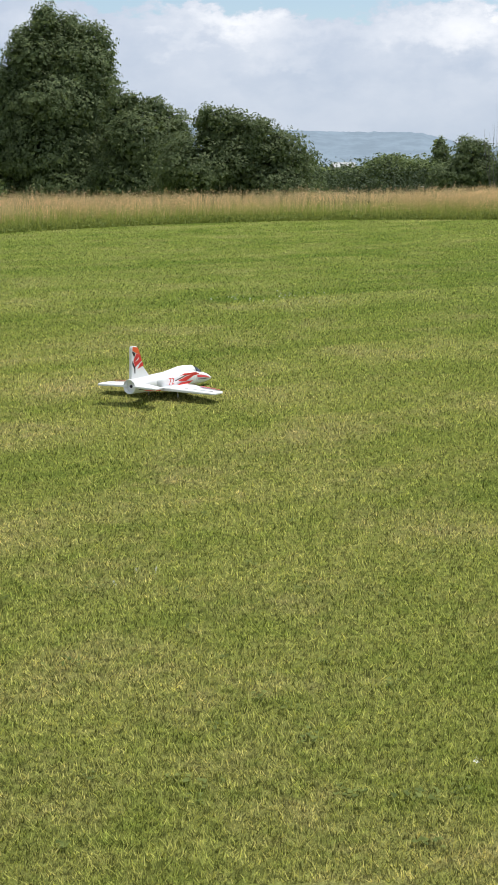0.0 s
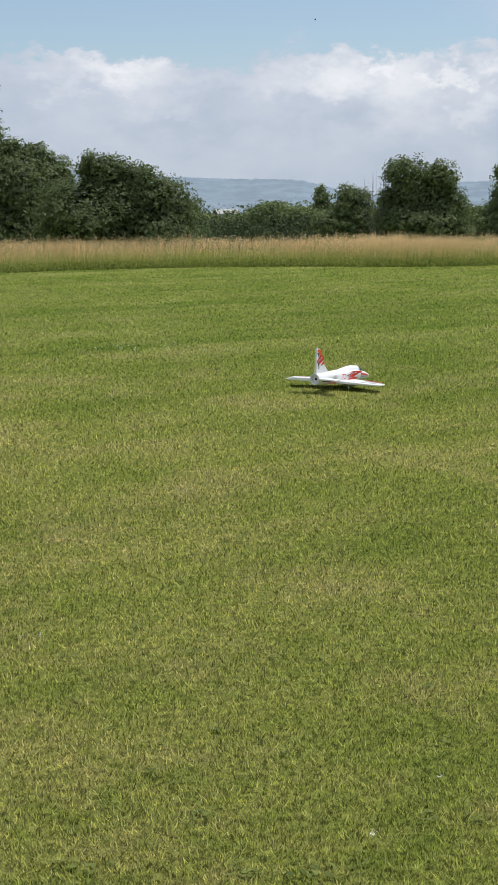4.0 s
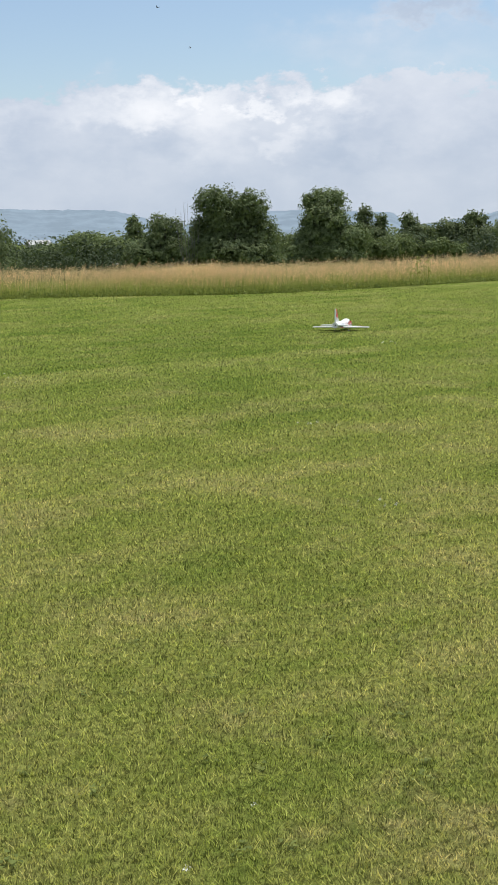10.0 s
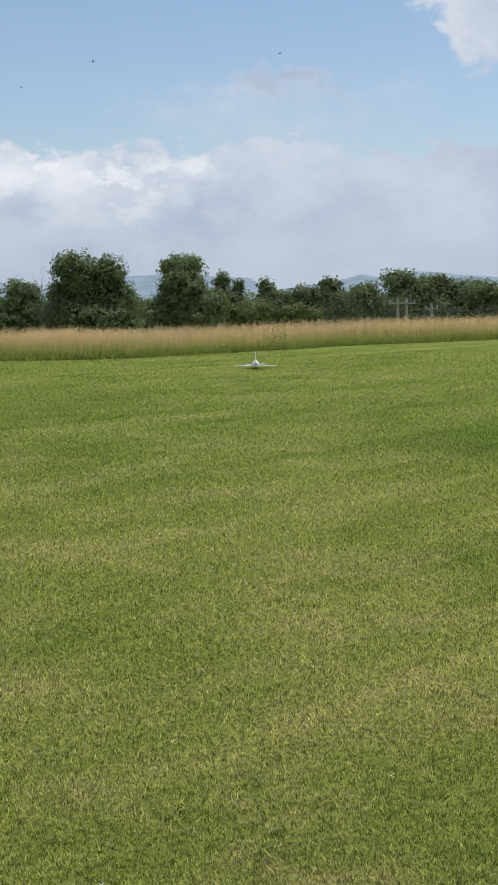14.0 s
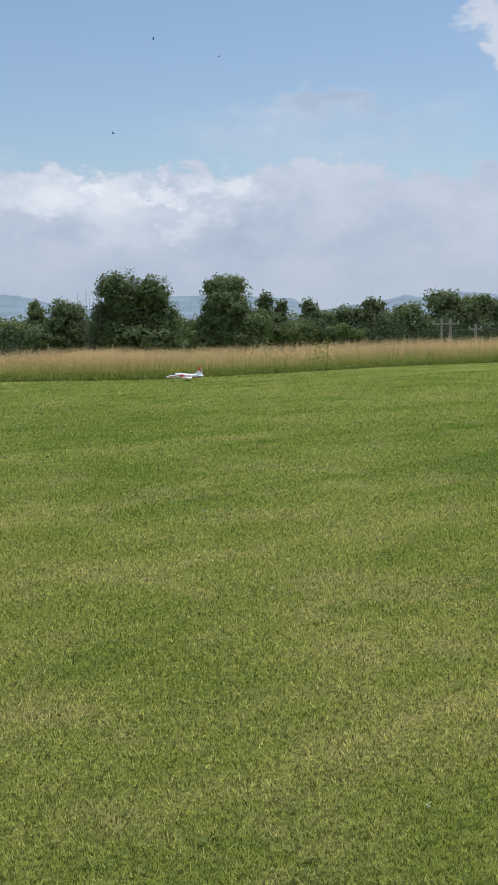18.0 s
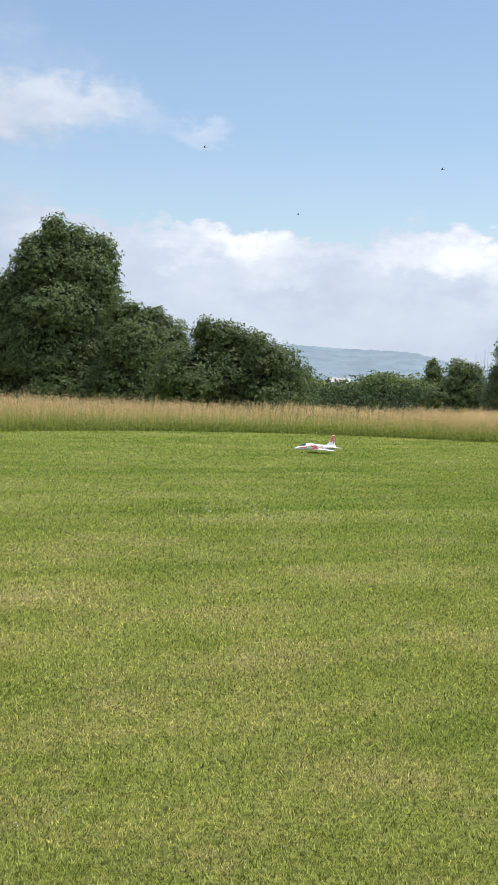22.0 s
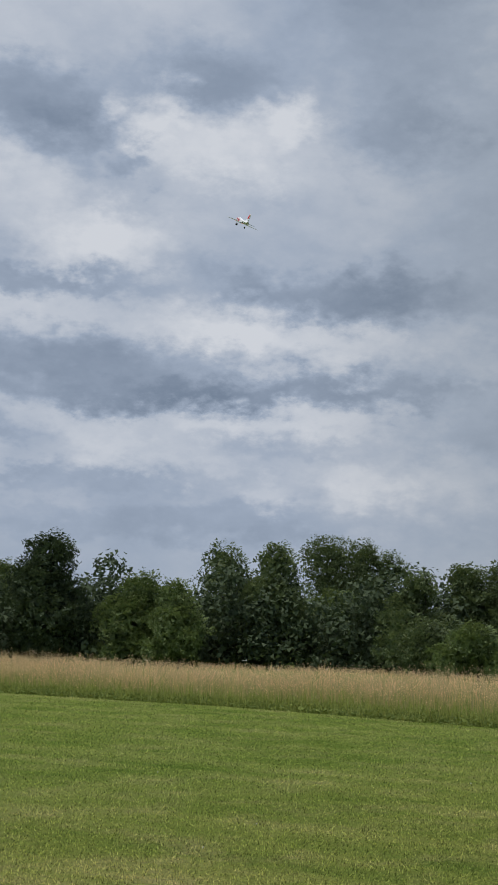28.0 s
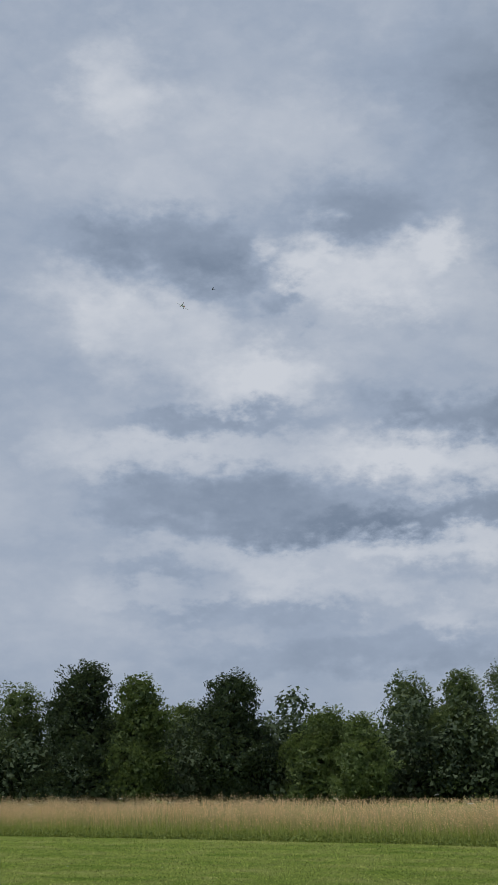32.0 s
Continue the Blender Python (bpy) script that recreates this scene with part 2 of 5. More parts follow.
    cover = n.math("ADD", n.math("ADD", n.math("ADD", closed, n.add("ShaderNodeMapRange", {0: turn, 1: 1.0, 2: 14.0, 3: 0.0, 4: 0.32}).outputs[0]), away), n.math("ADD", bank, high))
    for spots in CLOUD_COVER.values():
        cover = heap(spots, cover)
    mask = n.add("ShaderNodeMapRange", {0: n.math("ADD", cover, n.math("MULTIPLY", grain, 0.55)), 1: 0.14, 2: 0.72, 3: 0.0, 4: 1.0}, interpolation_type="SMOOTHSTEP").outputs[0]
    tone = n.ramp(n.math("DIVIDE", n.math("ADD", turn, 180.0), 360.0), [(0.0, 0.5), (0.505, 0.63), (0.535, 0.40), (0.56, 0.28), (0.78, 0.28), (0.84, 0.38), (0.88, 0.55), (0.95, 0.55), (1.0, 0.5)])
    for spots in CLOUD_TONES.values():
        tone = heap(spots, tone)
    tone = n.math("ADD", tone, n.math("MULTIPLY", grain, 0.6))
    low = n.add("ShaderNodeMapRange", {0: tilt, 1: 0.5, 2: 5.5, 3: 0.55, 4: 0.0}).outputs[0]
    shade = n.ramp(tone, [(0.0, (0.19, 0.250, 0.345)), (0.5, (0.46, 0.535, 0.655)), (1.0, (0.86, 0.88, 0.92))])
    # greyer, thicker cloud over the woods
    thick = n.math("MULTIPLY", n.add("ShaderNodeMapRange", {0: turn, 1: 18.0, 2: 32.0}).outputs[0], n.add("ShaderNodeMapRange", {0: turn, 1: 140.0, 2: 122.0}).outputs[0])
    haze = n.mix(low, shade, (0.45, 0.52, 0.61))
    haze = n.mix(thick, haze, n.mix(1.0, haze, (1.0, 0.95, 0.86), "MULTIPLY"))
    air = n.add("ShaderNodeTexSky", sky_type="NISHITA", sun_disc=False, sun_elevation=radians(SUN_HEIGHT), sun_rotation=radians(-SUN_TURN), air_density=1.0, dust_density=0.9, ozone_density=1.2)
    blue = n.add("ShaderNodeBackground", {"Color": air.outputs[0], "Strength": 0.121})
    cloud = n.add("ShaderNodeBackground", {"Color": haze, "Strength": 1.0})
    both = n.add("ShaderNodeMixShader", {0: mask, 1: blue.outputs[0], 2: cloud.outputs[0]})
    n.add("ShaderNodeOutputWorld", {0: both.outputs[0]})


build_sky()


# ---- materials ----
def material(name):
    m = bpy.data.materials.new(name)
    m.use_nodes = True
    return m, Nodes(m.node_tree)


def plain(name, color, rough=0.6, metal=0.0, spec=0.4, vary=0.08, grain=60.0, bump=0.0):
    m, n = material(name)
    co = n.add("ShaderNodeTexCoord").outputs["Object"]
    fine, broad = n.noise(co, grain), n.noise(co, grain * 0.12)
    k = n.math("ADD", n.math("MULTIPLY", n.math("ADD", fine, broad), vary), 1.0 - vary)
    col = n.mix(1.0, color, n.add("ShaderNodeCombineColor", {0: k, 1: k, 2: k}).outputs[0], "MULTIPLY")
    inputs = {"Base Color": col, "Roughness": rough, "Metallic": metal, "Specular IOR Level": spec}
    if bump:
        inputs["Normal"] = n.add("ShaderNodeBump", {"Strength": bump, "Distance": 0.01, "Height": fine}).outputs[0]
    n.add("ShaderNodeOutputMaterial", {0: n.add("ShaderNodeBsdfPrincipled", inputs).outputs[0]})
    return m


def lawn_color(n):
    """Mown turf by place: mowing laps, dry thatch and lush patches, small tufts."""
    co = n.add("ShaderNodeTexCoord").outputs["Object"]

    def laps(angle, length, width):
        return n.noise(n.add("ShaderNodeMapping", {"Vector": co, "Rotation": (0, 0, radians(angle)), "Scale": (length, width, 1.0)}, vector_type="TEXTURE").outputs[0], 1.0, 4.0, 0.6, 0.3)

    turn = n.add("ShaderNodeMapRange", {0: n.add("ShaderNodeSeparateXYZ", {0: co}).outputs[1], 1: 3.0, 2: -5.0, 3: 0.0, 4: 1.0}).outputs[0]
    wide = n.add("ShaderNodeMix", {0: turn, 2: laps(27, 9.0, 1.1), 3: laps(112, 9.0, 1.1)}, data_type="FLOAT").outputs[0]
    thin = n.add("ShaderNodeMix", {0: turn, 2: laps(27, 5.0, 0.26), 3: laps(112, 5.0, 0.26)}, data_type="FLOAT").outputs[0]
    patch = n.noise(co, 0.55, 5.0, 0.62, 0.3)
    small = n.noise(co, 9.0, 4.0, 0.65)
    a = n.math("ADD", n.math("MULTIPLY", wide, 0.42), n.math("MULTIPLY", patch, 0.38))
    a = n.math("ADD", a, n.math("MULTIPLY", thin, 0.20))
    a = n.math("ADD", a, n.math("MULTIPLY", n.math("SUBTRACT", small, 0.5), 0.30))
    col = n.ramp(a, [(0.33, (0.106, 0.152, 0.029)), (0.46, (0.170, 0.202, 0.045)), (0.57, (0.236, 0.248, 0.071)), (0.70, (0.325, 0.287, 0.122))])
    # bare thatch shows in dry spots
    dry = n.math("MULTIPLY", n.ramp(n.noise(co, 1.1, 5.0, 0.66, 0.4), [(0.48, 0.0), (0.68, 0.42)]), n.ramp(small, [(0.36, 0.4), (0.60, 1.0)]))
    col = n.mix(dry, col, (0.34, 0.27, 0.145))
    # both ends tinted greener, and darkened by cloud shade put into the colour
    end = n.add("ShaderNodeMapRange", {0: n.add("ShaderNodeSeparateXYZ", {0: co}).outputs[1], 1: -7.0, 2: -13.0, 3: 0.0, 4: 1.0}).outputs[0]
    x, y, _ = n.add("ShaderNodeSeparateXYZ", {0: co}).outputs
    far = n.add("ShaderNodeMapRange", {0: n.math("ADD", y, n.math("MULTIPLY", x, 0.5)), 1: 8.0, 2: 17.0, 3: 0.0, 4: 0.85}).outputs[0]
    col = n.mix(n.math("MAXIMUM", end, far), col, n.mix(1.0, col, (0.74, 0.86, 0.74), "MULTIPLY"))
    # a darker, greener round patch by the strip
    dark_spot = n.add("ShaderNodeVectorMath", {0: n.add("ShaderNodeVectorMath", {0: co, 1: (1.0, 0.7, 0.0), 2: (-7.2, -8.2, 0.0)}, operation="MULTIPLY_ADD").outputs[0]}, operation="LENGTH").outputs[1]
    col = n.mix(n.add("ShaderNodeMapRange", {0: dark_spot, 1: 1.7, 2: 0.5, 3: 0.0, 4: 0.8}, interpolation_type="SMOOTHSTEP").outputs[0], col, n.mix(1.0, col, (0.62, 0.74, 0.6), "MULTIPLY"))
    tuft = n.noise(co, 34.0, 4.0, 0.72)
    return co, col, tuft


def mat_ground():
    m, n = material("turf")
    co, col, tuft = lawn_color(n)
    fine = n.noise(co, 150.0, 4.0, 0.8)
    # noise pits darken the turf, shade between blades put into its colour
    dark = n.add("ShaderNodeMapRange", {0: n.math("ADD", n.math("MULTIPLY", fine, 0.5), n.math("MULTIPLY", tuft, 0.5)), 1: 0.40, 2: 0.58, 3: 0.35, 4: 1.6}).outputs[0]
    col = n.mix(1.0, col, n.add("ShaderNodeCombineColor", {0: dark, 1: dark, 2: dark}).outputs[0], "MULTIPLY")
    bump = n.add("ShaderNodeBump", {"Strength": 0.7, "Distance": 0.03, "Height": n.math("ADD", fine, tuft)}).outputs[0]
    n.add("ShaderNodeOutputMaterial", {0: n.add("ShaderNodeBsdfPrincipled", {"Base Color": col, "Roughness": 0.85, "Specular IOR Level": 0.0, "Normal": bump}).outputs[0]})
    return m


def leafy(name, color, spread=0.35, see_through=0.3, shine=0.25, rough=0.55, lawn=False):
    """Leaves or blades: each island varies in tone, light passes through."""
    m, n = material(name)
    if lawn:
        straw = n.add("ShaderNodeMapRange", {0: n.add("ShaderNodeNewGeometry").outputs["Random Per Island"], 1: 0.7, 2: 0.95, 3: 0.0, 4: 0.10}).outputs[0]
        _, turf, tuft = lawn_color(n)
        col = n.mix(straw, n.mix(1.0, turf, (2.0, 1.94, 2.1), "MULTIPLY"), (0.46, 0.40, 0.22))
    else:
        col = n.add("ShaderNodeRGB").outputs[0]
        col.default_value = (*color, 1)
    one = n.add("ShaderNodeNewGeometry").outputs["Random Per Island"]
    who = n.add("ShaderNodeObjectInfo").outputs["Random"]
    # pale cut tips and random dark green blades, the dark painting shaded gaps
    k = n.math("MULTIPLY", n.ramp(one, [(0.0, 0.22), (0.38, 0.44), (0.50, 1.06), (1.0, 1.58)]), n.ramp(tuft, [(0.38, 0.75), (0.60, 1.2)])) if lawn else n.math("ADD", n.math("MULTIPLY", one, spread * 2), 1.0 - spread)
    k = n.math("MULTIPLY", k, n.math("ADD", n.math("MULTIPLY", who, 0.3), 0.85))
    warm = n.add("ShaderNodeCombineColor", {0: n.math("MULTIPLY", k, n.math("ADD", n.math("MULTIPLY", one, 0.12), 0.97)), 1: k, 2: n.math("MULTIPLY", k, 1.05)}).outputs[0]
    col = n.mix(1.0, col, warm, "MULTIPLY")
    face = n.add("ShaderNodeBsdfPrincipled", {"Base Color": col, "Roughness": rough, "Specular IOR Level": shine})
    thru = n.add("ShaderNodeBsdfTranslucent", {"Color": n.mix(1.0, col, (1.1, 1.1, 0.8), "MULTIPLY")})
    n.add("ShaderNodeOutputMaterial", {0: n.add("ShaderNodeMixShader", {0: see_through, 1: face.outputs[0], 2: thru.outputs[0]}).outputs[0]})
    return m


TURF = mat_ground()
BLADE = leafy("turf_blade", None, 0.48, 0.45, 0.05, 0.7, lawn=True)
MEADOW_LEAF = leafy("meadow_leaf", (0.32, 0.37, 0.115), 0.3, 0.5, 0.05, 0.7)
MEADOW_HERB = leafy("meadow_herb", (0.19, 0.24, 0.065), 0.3, 0.35, 0.1, 0.6)
MEADOW_STEM = leafy("meadow_stem", (0.68, 0.56, 0.31), 0.25, 0.5, 0.05, 0.8)
MEADOW_SEED = leafy("meadow_seed", (0.76, 0.55, 0.35), 0.4, 0.5, 0.05, 0.8)
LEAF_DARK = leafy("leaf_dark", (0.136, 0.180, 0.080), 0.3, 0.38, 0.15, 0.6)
# darker copy of the leaf above, with shade put into its colour
LEAF_SHADED = leafy("leaf_shaded", (0.070, 0.098, 0.050), 0.3, 0.30, 0.15, 0.6)
LEAF_MID = leafy("leaf_mid", (0.132, 0.174, 0.074), 0.3, 0.36, 0.15, 0.6)
LEAF_LIGHT = leafy("leaf_light", (0.140, 0.188, 0.070), 0.3, 0.34, 0.15, 0.6)
BARK = plain("bark", (0.10, 0.085, 0.07), 0.9, 0, 0.1, 0.4, 12.0, 0.6)
DEAD_WOOD = plain("dead_wood", (0.17, 0.165, 0.15), 0.9, 0, 0.1, 0.3, 12.0, 0.4)
FOAM = plain("white_foam", (0.84, 0.85, 0.86), 0.38, 0, 0.45, 0.03, 25.0)
RED = plain("red_paint", (0.66, 0.045, 0.04), 0.35, 0, 0.45, 0.06, 25.0)
ORANGE = plain("orange_paint", (0.80, 0.13, 0.04), 0.35, 0, 0.45, 0.06, 25.0)
BLACK = plain("black_trim", (0.03, 0.022, 0.03), 0.4, 0, 0.4, 0.1, 25.0)
GREY = plain("grey_plastic", (0.42, 0.42, 0.41), 0.5, 0, 0.4, 0.1, 40.0)
GLASS = plain("tinted_canopy", (0.05, 0.06, 0.075), 0.12, 0, 0.6, 0.05, 25.0)
RUBBER = plain("wheel_rubber", (0.035, 0.035, 0.035), 0.8, 0, 0.2, 0.2, 60.0)
STEEL = plain("steel_wire", (0.45, 0.45, 0.45), 0.35, 1.0, 0.5, 0.1, 40.0)
POLE = plain("weathered_pole", (0.33, 0.30, 0.27), 0.9, 0, 0.1, 0.3, 6.0, 0.4)
PETAL = plain("white_petal", (0.78, 0.78, 0.72), 0.7, 0, 0.2, 0.1, 60.0)
FEATHER = plain("dark_feather", (0.035, 0.035, 0.04), 0.7, 0, 0.2, 0.2, 60.0)
ROOF = plain("pale_metal_roof", (0.42, 0.43, 0.43), 0.5, 0, 0.4, 0.1, 0.8)
BARN_WALL = plain("barn_wall", (0.34, 0.34, 0.33), 0.8, 0, 0.2, 0.1, 0.8)


# ---- building helpers ----
def mesh_of(name, verts, faces_flat, per_face, mats, mat_index=None, smooth=False):
    """A mesh from arrays: verts (n, 3), faces as one flat run of corners, all with per_face corners."""
    me = bpy.data.meshes.new(name)
    verts = np.asarray(verts, np.float32)
    loops = np.asarray(faces_flat, np.int32).ravel()
    me.vertices.add(len(verts))
    me.vertices.foreach_set("co", verts.ravel())
    me.loops.add(len(loops))
    me.loops.foreach_set("vertex_index", loops)
    count = len(loops) // per_face
    me.polygons.add(count)
    me.polygons.foreach_set("loop_start", np.arange(0, len(loops), per_face, dtype=np.int32))
    if mat_index is not None:
        me.polygons.foreach_set("material_index", np.asarray(mat_index, np.int32))
    if smooth:
        me.polygons.foreach_set("use_smooth", np.ones(count, bool))
    for m in mats:
        me.materials.append(m)
    me.update(calc_edges=True)
    return me


def part(name, me, parent, label=""):
    ob = new(name, me)
    ob.parent = parent
    return tagged(ob, label)


def bm_mesh(name, bm, mat, smooth=False):
    me = bpy.data.meshes.new(name)
    bmesh.ops.recalc_face_normals(bm, faces=bm.faces)
    bm.to_mesh(me)
    bm.free()
    me.materials.append(mat)
    if smooth:
        for p in me.polygons:
            p.use_smooth = True
    return me


def tubes(name, runs, mat, sides=6):
    """Tapered tubes along runs of (x, y, z, radius), joined in one mesh."""
    vs, fs, base = [], [], 0
    for run in runs:
        pts = np.array([r[:3] for r in run], float)
        for i, r in enumerate(run):
            d = pts[min(i + 1, len(pts) - 1)] - pts[max(i - 1, 0)]
            d = d / (np.linalg.norm(d) + 1e-9)
            a = np.cross(d, (1.0, 0, 0) if abs(d[0]) < 0.8 else (0, 1.0, 0))
            a /= np.linalg.norm(a)
            b = np.cross(d, a)
            for k in range(sides):
                w = 2 * math.pi * k / sides
                vs.append(pts[i] + r[3] * (math.cos(w) * a + math.sin(w) * b))
        for i in range(len(run) - 1):
            for k in range(sides):
                k2 = (k + 1) % sides
                fs.append((base + i * sides + k, base + i * sides + k2, base + (i + 1) * sides + k2, base + (i + 1) * sides + k))
        base += len(run) * sides
    return mesh_of(name, np.array(vs), np.array(fs), 4, [mat], None, True)


def leaf_tris(rng, centers, outward, size, droop=0.0):
    """Small pointed leaves at centers, facing roughly outward: three corners each."""
    n = len(centers)
    nrm = outward + rng.normal(0, 0.42, (n, 3)) + (0, 0, 0.35)
    nrm /= np.linalg.norm(nrm, axis=1)[:, None] + 1e-9
    t = rng.normal(0, 1, (n, 3)) + (0, 0, -droop)
    t -= nrm * (t * nrm).sum(1)[:, None]
    t /= np.linalg.norm(t, axis=1)[:, None] + 1e-9
    b = np.cross(nrm, t)
    s = (size * rng.uniform(0.6, 1.4, n))[:, None]
    return np.stack([centers - t * s * 0.5 + b * s * 0.5, centers - t * s * 0.5 - b * s * 0.5, centers + t * s * 0.75], 1).reshape(-1, 3)


def leaf_mesh(name, corners, mat):
    return mesh_of(name, corners, np.arange(len(corners), dtype=np.int32), 3, [mat])


# ---- ground ----
def spline(points, step):
    """Points along a smooth line through the given ones, at even steps."""
    p = [Vector(q) for q in points]
    p = [p[0] * 2 - p[1]] + p + [p[-1] * 2 - p[-2]]
    fine = []
    for i in range(1, len(p) - 2):
        for k in range(20):
            u = k / 20
            fine.append(0.5 * ((2 * p[i]) + (p[i + 1] - p[i - 1]) * u + (2 * p[i - 1] - 5 * p[i] + 4 * p[i + 1] - p[i + 2]) * u * u + (3 * p[i] - p[i - 1] - 3 * p[i + 1] + p[i + 2]) * u ** 3))
    fine = np.array([tuple(f) for f in fine])
    s = np.concatenate([[0], np.cumsum(np.linalg.norm(np.diff(fine, axis=0), axis=1))])
    at = np.arange(0, s[-1], step)
    return np.stack([np.interp(at, s, fine[:, 0]), np.interp(at, s, fine[:, 1])], 1)


EDGE = spline([(-9, -50), (-14, -39), (-17.4, -30.5), (-19.7, -23.4), (-20.6, -17), (-20.2, -11), (-20.6, -3), (-21.6, 5), (-21.6, 11), (-19.4, 16), (-16.8, 20), (-13.8, 22.8), (-10.1, 26.3), (-7, 29.8), (-5.2, 32.6), (-2, 35.2), (2.5, 36.5), (6, 35.4), (9, 35.0), (12.8, 36.4), (18, 39), (24.3, 40.5), (33, 42), (46, 44)], 0.25)


def smooth(a, b, v):
    u = max(0.0, min(1.0, (v - a) / (b - a)))
    return u * u * (3 - 2 * u)


def ground_z(x, y):
    """The land lies flat round the strip and falls away into the valley beyond the hedge."""
    turn = math.degrees(math.atan2(-x, y))
    valley = smooth(17, 5, turn) if turn < 90 else 0.0
    valley *= smooth(-100, -70, turn)
    return -7.0 * smooth(52, 115, math.hypot(x, y)) * valley


def build_ground():
    rings = [0, 2, 4, 7, 11, 16, 24, 36, 48, 58, 68, 78, 90, 102, 115, 140, 250, 700, 2000, 4800]
    vs, fs, n = [(0, 0, 0)], [], 144
    for r in rings[1:]:
        for k in range(n):
            a = 2 * math.pi * k / n
            x, y = r * math.cos(a), r * math.sin(a)
            vs.append((x, y, ground_z(x, y)))
    me = bpy.data.meshes.new("ground")
    for k in range(n):
        fs.append((0, 1 + k, 1 + (k + 1) % n))
    for i in range(len(rings) - 2):
        o = 1 + i * n
        for k in range(n):
            k2 = (k + 1) % n
            fs.append((o + k, o + n + k, o + n + k2, o + k2))
    me.from_pydata(vs, [], fs)
    me.materials.append(TURF)
    tagged(new("ground", me), "mown green lawn with dry streaks and mowing bands", "lawn", kind="structure")


build_ground()


def lawn_blades(name, count, r0, r1, seed):
    """Turf blades over the seen side of the lawn, closer together near the viewer's stand."""
    rng = np.random.default_rng(seed)
    n = count
    r = r0 * (r1 / r0) ** rng.uniform(0, 1, n)
    # thinner where the lawn is hardly seen
    a = np.radians(np.interp(rng.uniform(0, 1, n), [0, 0.58, 0.86, 1.0], [-34, 62, 130, 162]))
    x, y = -np.sin(a) * r, np.cos(a) * r
    # tufted: many blades lean together
    tx, ty = np.floor(x * 22), np.floor(y * 22)
    lean = (np.sin(tx * 12.9898 + ty * 78.233) * 43758.5453) % (2 * math.pi) + rng.normal(0, 1.7, n)
    h = 0.0135 * (r / 5) ** 0.25 * rng.uniform(0.5, 1.6, n)
    tilt = rng.uniform(0.1, 1.25, n)
    dx, dy = np.cos(lean), np.sin(lean)
    base = np.stack([x, y, np.zeros(n)], 1)
    face = lean + rng.normal(0, 0.8, n)
    side = np.stack([-np.sin(face), np.cos(face), np.zeros(n)], 1) * (0.0024 * (r / 5) ** 0.62 * rng.uniform(0.5, 1.4, n))[:, None]
    tip = base + np.stack([dx * h * tilt, dy * h * tilt, h], 1)
    v = np.stack([base - side, base + side, tip], 1).reshape(-1, 3)
    me = mesh_of(name, v, np.arange(n * 3, dtype=np.int32), 3, [BLADE])
    return tagged(new(name, me), "short mown grass blades, green and straw", "grass", kind="stuff")


lawn_blades("turf_blades", 1500000, 2.4, 38.0, 1)


